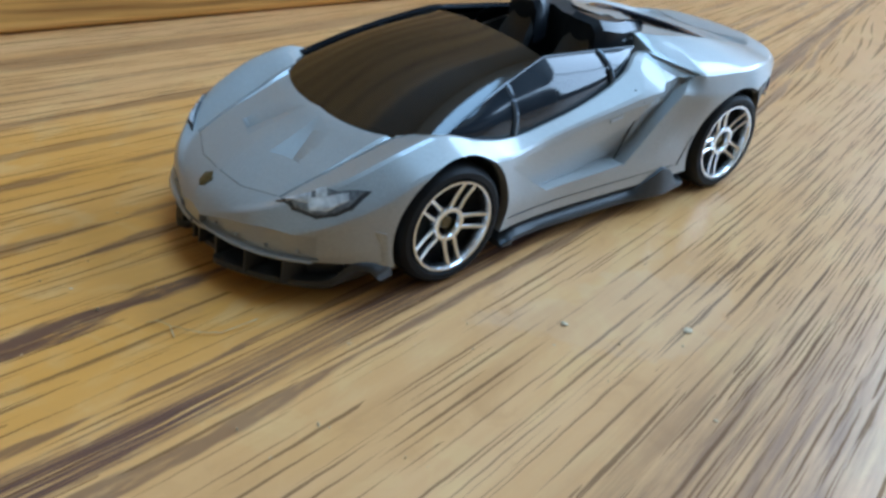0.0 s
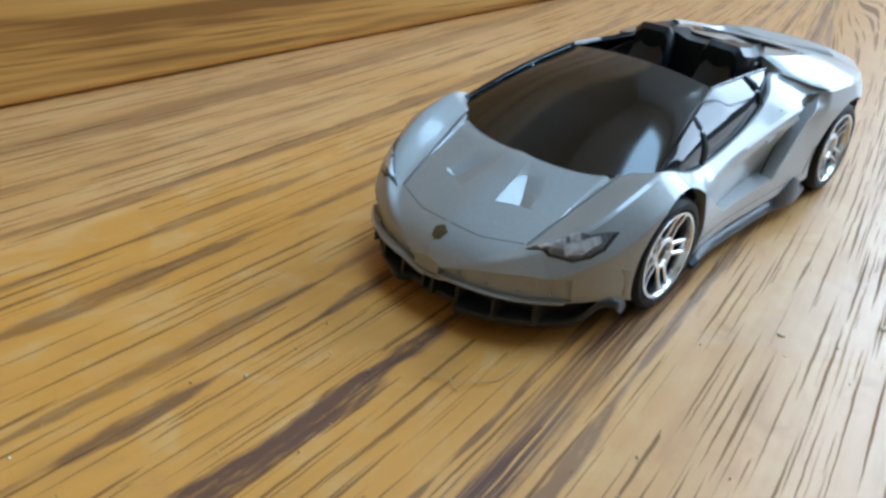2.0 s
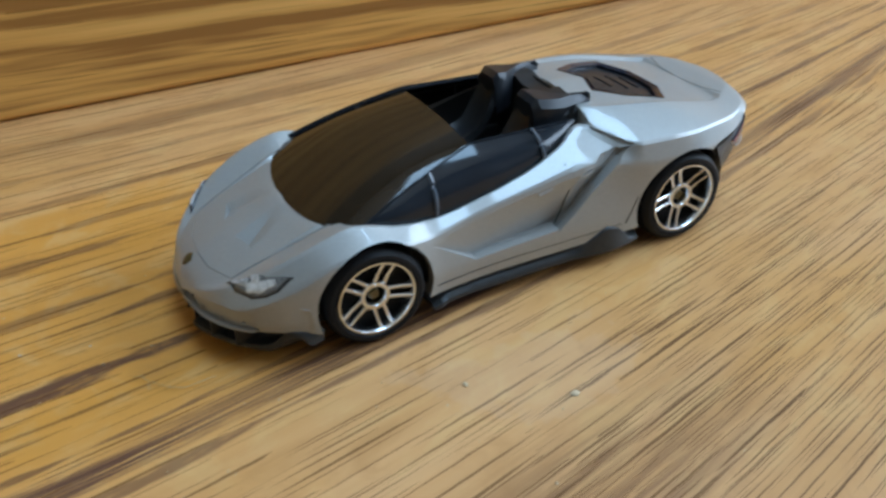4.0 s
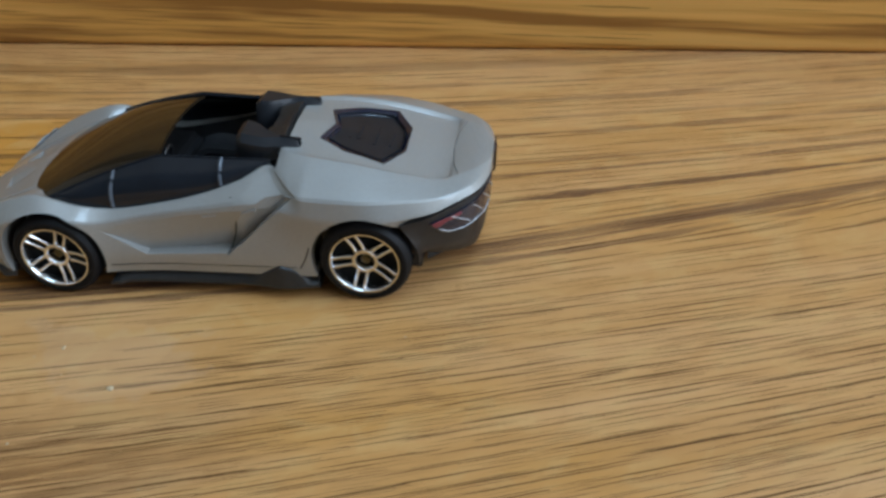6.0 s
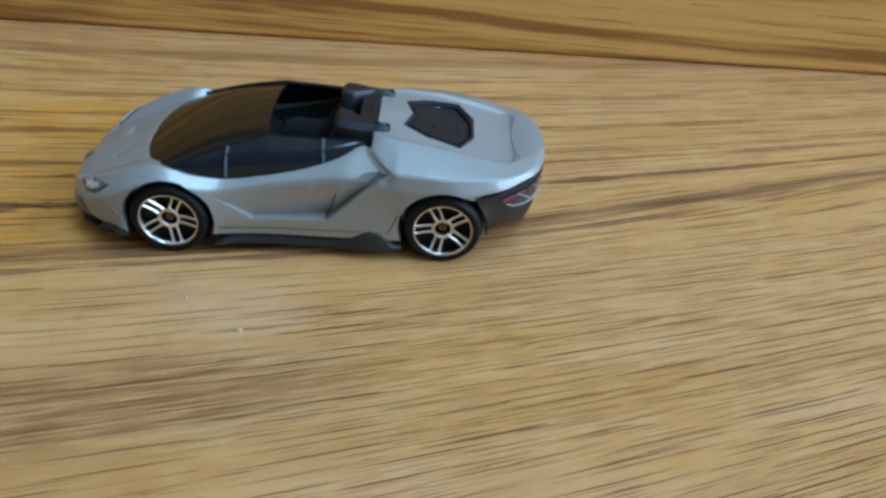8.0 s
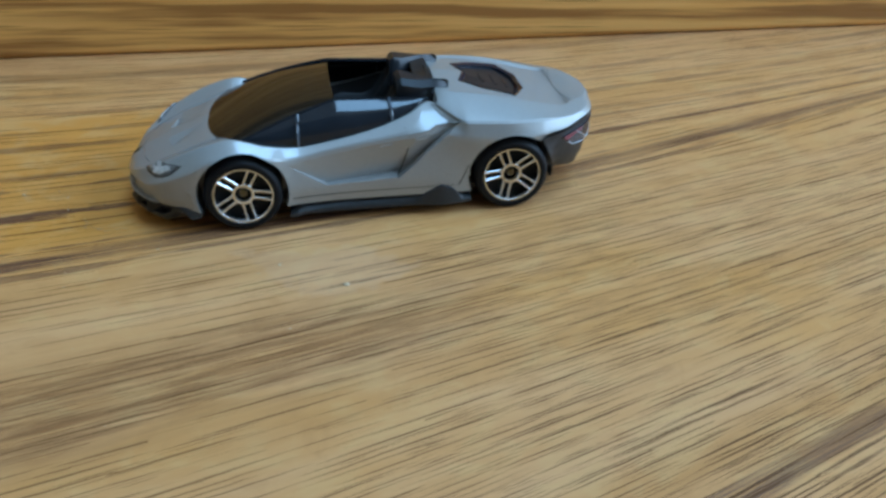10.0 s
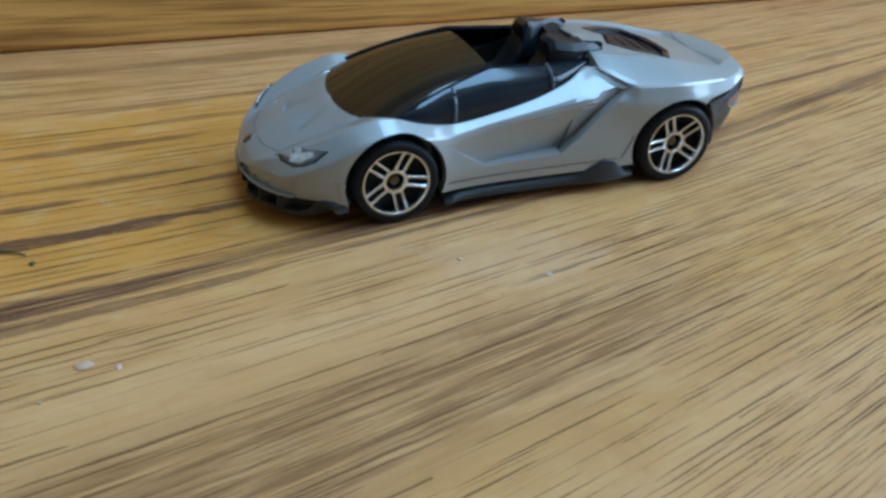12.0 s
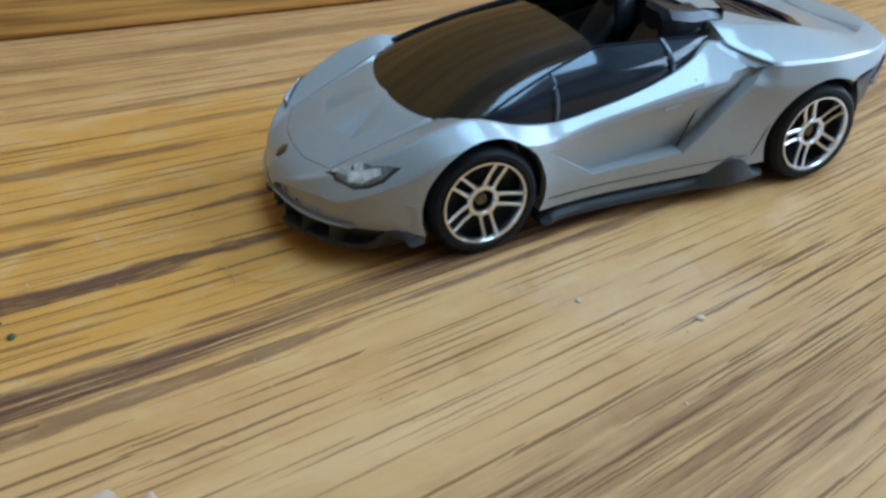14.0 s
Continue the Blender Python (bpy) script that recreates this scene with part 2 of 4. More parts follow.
def metallic_paint():
    m = Mat("silver_paint").set(metal=0.24, coat=0.8, coat_rough=0.06)
    p = m.place()
    flake = m.noise(p, 9.0, 2.0, 0.7)
    soft = m.noise(p, 0.12, 3.0)
    col = m.mix(m.ramp(flake, [(0.35, 0.0), (0.7, 1.0)]), (0.276, 0.274, 0.260), (0.368, 0.365, 0.346))
    m.link(col, m.b.inputs["Base Color"])
    m.link(m.math("MULTIPLY_ADD", soft, 0.1, 0.42), m.b.inputs["Roughness"])
    m.bump(flake, 0.02, 0.00003)
    return m


M_PAINT = metallic_paint()
M_SMOKE = plain("smoked_plastic", (0.024, 0.015, 0.008), 0.10, 0.2, 0.3, spec=0.45)
# the screen's smoked plastic, tinted blue for sky reflected in the side panes
M_SIDE = plain("smoked_side_plastic", (0.014, 0.017, 0.022), 0.08, 0.2, 0.3, spec=0.42)
# same smoked plastic, lightened to paint in the pillars' glints
M_PILLAR = plain("smoked_plastic_glint", (0.085, 0.10, 0.12), 0.14, 0.2, 0.8)
M_COVER = plain("satin_black_plastic", (0.018, 0.020, 0.024), 0.30, 0.3, 0.8, spec=0.3)
M_BLACK = plain("black_plastic", (0.016, 0.016, 0.017), 0.42, 0.3, 1.2)
M_BASE = plain("grey_base_plastic", (0.032, 0.032, 0.032), 0.38, 0.3, 1.0, spec=0.35)
M_TYRE = plain("tyre_plastic", (0.008, 0.008, 0.009), 0.55, 0.3, 1.5, spec=0.2)
M_CHROME = plain("chrome", (0.76, 0.77, 0.78), 0.2, 0.12, 1.0, metal=1.0)
M_LAMP = plain("printed_grey", (0.82, 0.83, 0.84), 0.22, 0.55, 1.3, metal=0.3)
M_LENS = plain("printed_lens", (0.25, 0.255, 0.26), 0.20, 0.6, 2.2, metal=0.3)
M_RED = plain("printed_red", (0.26, 0.045, 0.055), 0.3, 0.4, 1.0)
M_GLOSS = plain("gloss_dark_blue", (0.012, 0.014, 0.03), 0.12, 0.2, 1.0, coat=0.5)
M_WALL = plain("painted_wall", (0.48, 0.465, 0.44), 0.8, 0.06, 0.004)
# for unseen walls, dark so that the car's sides and screen stay dark
M_DARK_WALL = plain("dark_brown_wall", (0.075, 0.05, 0.032), 0.6, 0.3, 0.006)
# for the unseen east wall, pale to throw warm light on hood and nose
M_TAN = plain("tan_bounce_wall", (0.80, 0.68, 0.52), 0.8, 0.06, 0.004)
M_CEIL = plain("ceiling_paint", (0.84, 0.765, 0.65), 0.85, 0.05, 0.004)
M_FLOOR = plain("brown_carpet", (0.16, 0.11, 0.07), 0.95, 0.3, 0.02)
M_TRIM = plain("white_trim", (0.75, 0.74, 0.70), 0.5, 0.06, 0.01)
M_DUST = plain("pale_crumb", (0.58, 0.43, 0.26), 0.7, 0.2, 3.0)
M_FLAKE = plain("pinkish_flake", (0.57, 0.36, 0.23), 0.8, 0.15, 2.0)
M_SPRIG = plain("dark_green_fibre", (0.055, 0.075, 0.022), 0.7, 0.5, 0.9)
M_HAIR = plain("blond_hair", (0.50, 0.36, 0.18), 0.5, 0.2, 3.0)


# ---- mesh helpers: everything is drawn in millimetres ----
def mesh_from(name, bm, material, sharp=35):
    bm.normal_update()
    me = bpy.data.meshes.new(name)
    bm.to_mesh(me)
    bm.free()
    me.transform(Matrix.Scale(MM, 4))
    for f in me.polygons:
        f.use_smooth = True
    me.set_sharp_from_angle(angle=radians(sharp))
    me.materials.append(material.m)
    return me


def part(name, bm, material, parent, label="", sharp=35):
    ob = new(name, mesh_from(name, bm, material, sharp))
    ob.parent = parent
    return tagged(ob, label)


def thing(name, bm, material, label, category, group="", kind="", sharp=35):
    return tagged(new(name, mesh_from(name, bm, material, sharp)), label, category, group, kind)


def box(bm, x0, x1, y0, y1, z0, z1):
    vs = [bm.verts.new((x, y, z)) for x in (x0, x1) for y in (y0, y1) for z in (z0, z1)]
    for q in ((0, 1, 3, 2), (4, 6, 7, 5), (0, 4, 5, 1), (2, 3, 7, 6), (0, 2, 6, 4), (1, 5, 7, 3)):
        bm.faces.new([vs[i] for i in q])
    return vs


def grid(bm, rows, close=False):
    """Quads between rows of points."""
    vr = [[bm.verts.new(p) for p in r] for r in rows]
    for a, b in zip(vr, vr[1:]):
        n = len(a)
        for i in range(n if close else n - 1):
            bm.faces.new((a[i], a[(i + 1) % n], b[(i + 1) % n], b[i]))
    return vr


def prism(bm, outline, extrude):
    """A closed outline of points, carried along a vector."""
    a = [bm.verts.new(p) for p in outline]
    b = [bm.verts.new(Vector(p) + Vector(extrude)) for p in outline]
    n = len(a)
    bm.faces.new(a)
    bm.faces.new(b[::-1])
    for i in range(n):
        bm.faces.new((a[i], b[i], b[(i + 1) % n], a[(i + 1) % n]))
    bmesh.ops.recalc_face_normals(bm, faces=bm.faces)


def tube(bm, points, radius, sides=8):
    rows = []
    for i, p in enumerate(points):
        p = Vector(p)
        d = (Vector(points[min(i + 1, len(points) - 1)]) - Vector(points[max(i - 1, 0)])).normalized()
        s = d.orthogonal().normalized()
        up = d.cross(s)
        r = radius(i / (len(points) - 1)) if callable(radius) else radius
        rows.append([p + r * (math.cos(a) * s + math.sin(a) * up) for a in (2 * math.pi * k / sides for k in range(sides))])
    vr = grid(bm, rows, close=True)
    bm.faces.new(vr[0][::-1])
    bm.faces.new(vr[-1])
    bmesh.ops.recalc_face_normals(bm, faces=bm.faces)


def curve(*keys):
    """A smooth monotone curve through (x, value) keys."""
    xs, ys = np.array(sorted(keys)).T
    h, d = np.diff(xs), np.diff(ys) / np.diff(xs)
    m = np.zeros(len(xs))
    m[0], m[-1] = d[0], d[-1]
    for i in range(1, len(xs) - 1):
        if d[i - 1] * d[i] > 0:
            w1, w2 = 2 * h[i] + h[i - 1], h[i] + 2 * h[i - 1]
            m[i] = (w1 + w2) / (w1 / d[i - 1] + w2 / d[i])

    def f(x):
        i = int(np.clip(np.searchsorted(xs, x) - 1, 0, len(h) - 1))
        t = float(np.clip((x - xs[i]) / h[i], 0, 1))
        return float((1 + 2 * t) * (1 - t) ** 2 * ys[i] + t * (1 - t) ** 2 * h[i] * m[i] + t * t * (3 - 2 * t) * ys[i + 1] + t * t * (t - 1) * h[i] * m[i + 1])

    return f


def smooth(a, b, x):
    t = min(max((x - a) / (b - a), 0.0), 1.0)
    return t * t * (3 - 2 * t)


# ---- room ----
def build_room():
    x0, x1, y0, y1, z0, z1 = (v * 1000 for v in ROOM)
    w = 80
    bm = bmesh.new(); box(bm, x0 - w, x1 + w, y0 - w, y1 + w, z0 - w, z0)
    thing("floor", bm, M_FLOOR, "brown carpeted floor below the table", "floor", kind="structure")
    a, b, c, d = (v * 1000 for v in ROOF)
    bm = bmesh.new()
    box(bm, x0 - w, a, y0 - w, y1 + w, z1, z1 + w); box(bm, b, x1 + w, y0 - w, y1 + w, z1, z1 + w)
    box(bm, a, b, y0 - w, c, z1, z1 + w); box(bm, a, b, d, y1 + w, z1, z1 + w)
    thing("ceiling", bm, M_CEIL, "off-white painted ceiling with an added opening for light", "ceiling", kind="structure")
    # unseen frame round the added ceiling opening
    win = tagged(new("overhead_opening"), "unseen framed ceiling opening added for bright light overhead", "window", kind="structure")
    bm = bmesh.new()
    box(bm, a, b, c, c + 40, z1 - 10, z1 + 12); box(bm, a, b, d - 40, d, z1 - 10, z1 + 12)
    box(bm, a, a + 40, c + 40, d - 40, z1 - 10, z1 + 12); box(bm, b - 40, b, c + 40, d - 40, z1 - 10, z1 + 12)
    part("window_frame", bm, M_TRIM, win)
    # unseen walls added round the table, toned to shape the light
    for name, b, material, label in (
            ("wall_south", (x0, x1, y0 - w, y0, z0, z1), M_DARK_WALL, "unseen dark brown room wall that keeps reflections on the car dark"),
            ("wall_east", (x1, x1 + w, y0 - w, y1 + w, z0, z1), M_TAN, "unseen tan room wall that bounces light onto the car's nose"),
            ("wall_north", (x0, x1, y1, y1 + w, z0, z1), M_DARK_WALL, "unseen dark brown room wall that keeps reflections on the car dark")):
        bm = bmesh.new(); box(bm, *b)
        thing(name, bm, material, label, "wall", kind="structure")
    f = 45
    a, b, c, d = (v * 1000 for v in WEST)
    bm = bmesh.new()
    box(bm, x0 - w, x0, y0 - w, a, z0, z1); box(bm, x0 - w, x0, b, y1 + w, z0, z1)
    box(bm, x0 - w, x0, a, b, z0, c); box(bm, x0 - w, x0, a, b, d, z1)
    thing("wall_west", bm, M_WALL, "beige painted room wall with a window opening", "wall", kind="structure")
    win = tagged(new("window_1"), "white framed window that lets in daylight", "window", kind="structure")
    bm = bmesh.new()
    box(bm, x0 - 10, x0 + 12, a, b, d - f, d); box(bm, x0 - 10, x0 + 12, a, b, c, c + f)
    box(bm, x0 - 10, x0 + 12, a, a + f, c + f, d - f); box(bm, x0 - 10, x0 + 12, b - f, b, c + f, d - f)
    part("window_frame", bm, M_TRIM, win)
    bm = bmesh.new(); box(bm, x0 - 6, x0 + 8, (a + b) / 2 - 16, (a + b) / 2 + 16, c + f, d - f)
    part("mullion", bm, M_TRIM, win)


def edge_y(x):
    return -70.8 - 0.055 * x


def build_table():
    bm = bmesh.new()
    pts = [(-620, edge_y(-620) - 30, 0), (560, edge_y(560) - 30, 0), (560, 520, 0), (-620, 520, 0)]
    prism(bm, [(x, y, -28) for x, y, _ in pts], (0, 0, 28))
    top = thing("tabletop", bm, M_TABLE, "varnished oak tabletop with dark grain streaks", "table top", kind="structure")
    for x in (-570, 510):
        for y in (-50, 470):
            bm = bmesh.new()
            vs = box(bm, x - 32, x + 32, y - 32, y + 32, ROOM[4] * 1000, -28)
            for v in vs:
                if v.co.z < -100:
                    v.co.x, v.co.y = x + (v.co.x - x) * 0.6, y + (v.co.y - y) * 0.6
            bmesh.ops.bevel(bm, geom=bm.edges[:], offset=4, segments=2, affect="EDGES")
            part("leg", bm, M_BOARD, top)
    # board standing along the back edge, lower front edge rounded
    rows = []
    outline = [(-1.3, 0.05), (-0.75, 0.22), (-0.35, 0.55), (-0.1, 1.0), (0.0, 1.6), (0.0, 104.0), (-0.5, 105.8), (-1.5, 106.8), (-3.0, 107.2), (-17.0, 107.2), (-20.0, 104.5), (-20.0, 0.1)]
    for x in (-620.0, 560.0):
        rows.append([(x, edge_y(x) + p, z) for i, (p, z) in enumerate(outline)])
    bm = bmesh.new()
    vr = grid(bm, rows, close=True)
    bm.faces.new(vr[0][::-1]); bm.faces.new(vr[-1])
    bmesh.ops.recalc_face_normals(bm, faces=bm.faces)
    thing("backboard", bm, M_BOARD, "oak board standing upright along the back of the table", "board", kind="structure")


build_room()
build_table()


# ---- the toy car: x forward, y to its own left, millimetres ----
WHEELBASE, WHEEL_Z, WHEEL_R = 42.0, 6.0, 6.0

HALF = curve((-36.7, 3.6), (-36.2, 6.8), (-34.8, 9.9), (-32, 12.3), (-28, 14.4), (-22, 15.9), (-14, 15.6), (-8, 15.2), (-1, 14.9), (6, 14.7), (12, 15.0), (17, 15.8), (22, 16.1), (26.5, 15.8), (30, 14.9), (33, 13.5), (35.5, 11.5), (37.5, 8.8), (38.9, 5.4), (39.5, 2.0))
SPINE = curve((-36.7, 14.5), (-34.5, 14.7), (-31.5, 14.55), (-26, 15.5), (-20, 17.0), (-14.8, 18.2), (-10.2, 18.7), (-9.2, 12.0), (-6, 10.0), (10, 9.5), (22.5, 10.4), (24.6, 12.7), (25.5, 13.1), (30, 11.7), (34, 10.2), (37, 8.8), (38.9, 7.4), (39.5, 6.2))
RIDGE_Y = curve((-36.7, 2.4), (-35, 5.6), (-33, 7.2), (-31.5, 8.2), (-29, 8.9), (-23, 9.3), (-16.8, 9.0), (-12, 8.3), (-9.6, 7.2), (-8.9, 7.6), (10, 9.5), (20, 9.6), (22.6, 10.2), (28, 9.2), (35, 8.0), (38, 5.0), (39.5, 1.2))
RIDGE_Z = curve((-36.7, 14.4), (-34.5, 14.75), (-31.5, 14.75), (-26, 15.9), (-20, 17.3), (-13, 18.2), (-10, 18.4), (-9.0, 12.5), (-5, 10.4), (10, 9.8), (20, 11.0), (22.8, 13.6), (28, 11.9), (35, 9.1), (38, 7.6), (39.5, 6.0))
SHOULDER_Y = curve((-36.7, 3.0), (-35, 8.2), (-31.5, 11.8), (-26, 14.1), (-20, 15.2), (-14, 15.05), (-13.2, 14.6), (-10, 10.6), (-8.6, 8.9), (-5, 10.7), (0, 11.9), (6, 12.5), (12, 12.7), (17, 13.4), (22, 13.4), (26, 13.3), (30, 12.7), (34, 10.9), (37.5, 7.2), (39.5, 1.5))
SHOULDER_Z = curve((-36.7, 14.1), (-34.5, 14.25), (-31.5, 14.1), (-26, 14.7), (-20, 15.2), (-13, 15.6), (-10, 16.9), (-8.6, 17.2), (-5, 15.9), (0, 14.4), (6, 13.2), (12, 12.4), (17, 13.3), (22, 14.7), (26, 13.9), (30, 12.4), (34, 10.3), (37.5, 8.1), (39.5, 5.9))
BELT_Z = curve((-36.7, 13.5), (-34.5, 13.5), (-30, 12.6), (-24, 12.4), (-16, 12.6), (-11, 13.6), (-8, 14.3), (0, 13.2), (8, 11.9), (13.5, 11.2), (17, 11.9), (21, 12.6), (25, 12.1), (29, 10.2), (34, 8.0), (39.5, 5.6))
BELT_Y = curve((-36.7, 1.0), (-16, 1.0), (-8, 0.955), (0, 0.94), (8, 0.94), (13, 0.96), (18, 1.0), (39.5, 1.0))
WAIST_Y = curve((-36.7, 0.86), (-24, 0.94), (-14, 0.955), (-8, 0.98), (9, 0.985), (14, 0.99), (26, 1.0), (32, 1.0), (39.5, 0.98))
WAIST_Z = curve((-36.7, 13.2), (-34.5, 13.1), (-30, 12.3), (-27, 11.9), (-24, 9.0), (-14, 6.6), (-3, 6.3), (9, 6.1), (15, 6.6), (26, 6.6), (32, 5.6), (39.5, 4.9))
SILL_Y = curve((-36.7, 0.8), (-20, 0.93), (-8, 0.965), (12, 0.965), (26, 0.99), (39.5, 0.95))
SILL_Z = curve((-36.7, 12.9), (-34.5, 12.7), (-30, 11.9), (-27.6, 11.5), (-26, 10.5), (-24, 4.0), (-15, 3.6), (12, 3.5), (26, 3.4), (29, 4.2), (32, 4.6), (36, 4.75), (39.5, 4.8))


DECK_STEP = curve((-36.7, 0.0), (-32.2, 0.0), (-31.2, 0.4), (-24, 0.55), (-14, 0.45), (-10.6, 0.3), (-10, 0.0), (39.5, 0.0))


def section(x):
    """Half a cross-section from the spine down to the sill."""
    w = HALF(x)
    ry, sy = min(RIDGE_Y(x), 0.86 * w), min(SHOULDER_Y(x), 0.96 * w)
    rz, sunk = RIDGE_Z(x), DECK_STEP(x)
    inner = SPINE(x) + (rz - SPINE(x)) * (ry - 0.45) / ry - sunk if ry > 0.6 else rz
    return [(0.0, SPINE(x)), (max(ry - 0.45, ry * 0.5), inner), (ry, rz), (max(sy, ry + 0.3), SHOULDER_Z(x)), (w * BELT_Y(x), BELT_Z(x)), (w * WAIST_Y(x), WAIST_Z(x)), (w * (WAIST_Y(x) + SILL_Y(x)) / 2, (WAIST_Z(x) + SILL_Z(x)) / 2), (w * SILL_Y(x), SILL_Z(x))]


def top_z(x, y):
    """The height of the body's upper skin."""
    pts = section(x)[:5]
    return float(np.interp(abs(y), [p[0] for p in pts], [p[1] for p in pts]))


def densify(pts, counts, soften):
    out = []
    for (a, b), n in zip(zip(pts, pts[1:]), counts):
        out += [(a[0] + (b[0] - a[0]) * i / n, a[1] + (b[1] - a[1]) * i / n) for i in range(n)]
    out.append(pts[-1])
    for _ in range(soften):
        out = [out[0]] + [tuple((p[k] + 2 * q[k] + r[k]) / 4 for k in (0, 1)) for p, q, r in zip(out, out[1:], out[2:])] + [out[-1]]
    return out


def side_y(x, z):
    """How far out the body's side lies at a height."""
    pts = section(x)[3:]
    return float(np.interp(z, [p[1] for p in pts][::-1], [p[0] for p in pts][::-1]))


def hood_duct(s):
    """A cutter for the V-shaped trough in the hood, deep in front and running out towards the screen."""
    rows = []
    for i in range(13):
        t = i / 12
        rim = (32.6 - 5.8 * t, 2.1 - 0.75 * t)
        low = (31.7 - 4.9 * t, 4.3 - 2.6 * t)
        far = (31.4 - 4.8 * t, 6.0 + 0.6 * t)
        outer = (far[0], far[1] + 0.65)
        row = [(*rim, top_z(*rim) - 0.02), (*low, top_z(*low) - 0.56 + 0.54 * t), (*far, top_z(*far) + 0.25), (*outer, top_z(*outer) + 0.3), (*outer, top_z(*outer) + 1), (*rim, top_z(*rim) + 1)]
        rows.append([(x, s * y, z) for x, y, z in row])
    bm = bmesh.new()
    vr = grid(bm, rows, close=True)
    bm.faces.new(vr[0]); bm.faces.new(vr[-1])
    bmesh.ops.triangulate(bm, faces=bm.faces[:])
    bmesh.ops.recalc_face_normals(bm, faces=bm.faces)
    return bm


def strip_cut(s, low, high):
    """A cutter for the side s with a ruled floor between two lists of (x, z, depth, rise): rise lifts the floor's edge above the rim."""
    bm = bmesh.new()
    rows = []
    for (x0, z0, d0, r0), (x1, z1, d1, r1) in zip(low, high):
        n = 5
        floor = []
        for k in range(n):
            t = k / (n - 1)
            x, z, d, r = (a + (b - a) * t for a, b in ((x0, x1), (z0, z1), (d0, d1), (r0, r1)))
            floor.append((x, s * (side_y(x, z) - d), z + r))
        rows.append(floor + [(x1, s * 22, z1 + 0.02), (x0, s * 22, z0 - 0.02)])
    vr = grid(bm, rows, close=True)
    bm.faces.new(vr[0]); bm.faces.new(vr[-1])
    bmesh.ops.triangulate(bm, faces=bm.faces[:])
    bmesh.ops.recalc_face_normals(bm, faces=bm.faces)
    return bm


DOOR = ([(13.7, 9.95, 0.05, 0.1), (11.0, 7.95, 0.75, 0.18), (8.3, 6.1, 1.25, 0.3), (2.6, 6.2, 1.75, 0.4), (-3.0, 6.5, 2.15, 0.5), (-5.1, 8.3, 1.6, 0.2)],
        [(13.8, 10.6, -0.1, 0), (11.4, 11.0, -0.08, 0), (8.3, 11.5, -0.08, 0), (2.6, 12.35, -0.08, 0), (-3.4, 13.2, -0.08, 0), (-6.0, 13.35, -0.06, 0)])
FACET = ([(-13.3, 15.3, 0.5, 0), (-11.3, 16.1, 0.5, 0), (-9.5, 16.9, 0.35, 0)], [(-4.6, 13.7, 0.0, 0), (-5.3, 14.6, -0.05, 0), (-6.5, 15.7, -0.1, 0)])
INTAKE = ([(-2.83, 6.23, 1.5, 0.3), (-5.4, 8.6, 1.7, 0), (-7.8, 10.9, 1.7, 0), (-10.2, 13.05, 1.5, 0), (-12.7, 15.1, 0.7, 0)],
          [(-2.75, 7.7, 1.3, 0), (-4.3, 10.2, 0.85, 0), (-5.5, 12.4, 0.35, 0), (-6.2, 13.5, 0.12, 0), (-9.0, 14.7, 0.25, 0)])


def groove(s, path, width=0.3, depth=0.22, taper=False):
    """A cutter for a shut line over the upper skin, along (x, y) points of the side s; taper runs it out at its front end."""
    bm = bmesh.new()
    rows = []
    pts = []
    for a, b in zip(path, path[1:]):
        pts += [(a[0] + (b[0] - a[0]) * k / 4, a[1] + (b[1] - a[1]) * k / 4) for k in range(4)]
    pts.append(path[-1])
    for i, (x, y) in enumerate(pts):
        p, q = pts[max(i - 1, 0)], pts[min(i + 1, len(pts) - 1)]
        ln = math.hypot(q[0] - p[0], q[1] - p[1])
        nx, ny = -(q[1] - p[1]) / ln * width / 2, (q[0] - p[0]) / ln * width / 2
        z = top_z(x, y)
        rows.append([(x + nx, s * (y + ny), z + 0.8), (x, s * y, z - depth * ((1 - i / (len(pts) - 1)) ** 0.7 * 1.03 - 0.03 if taper else 1)), (x - nx, s * (y - ny), z + 0.8)])
    vr = grid(bm, rows, close=True)
    bm.faces.new(vr[0]); bm.faces.new(vr[-1])
    bmesh.ops.triangulate(bm, faces=bm.faces[:])
    bmesh.ops.recalc_face_normals(bm, faces=bm.faces)
    return bm


def face_x(y, z):
    """Where the nose's skin lies at y and height z."""
    x = 39.4
    while x > 27 and (side_y(x, z) < y or top_z(x, y) < z):
        x -= 0.1
    return x


def bumper_recess(s):
    """A cutter for the band under the nose that leans back towards the lip."""
    rows = []
    top = curve((1.4, 5.5), (4, 6.3), (7, 6.9), (10, 7.3), (12.9, 7.2))
    for i in range(24):
        y = 1.5 + 11.3 * i / 23
        zt = top(y)
        x, xl = face_x(y, zt), HALF_X(y)
        rows.append([(xl + 3, s * y, zt), (x - 0.5, s * y, zt + 0.1), (xl - 0.6, s * y, 4.95), (xl + 3, s * y, 4.95)])
    bm = bmesh.new()
    vr = grid(bm, rows, close=True)
    bm.faces.new(vr[0]); bm.faces.new(vr[-1])
    bmesh.ops.triangulate(bm, faces=bm.faces[:])
    bmesh.ops.recalc_face_normals(bm, faces=bm.faces)
    return bm


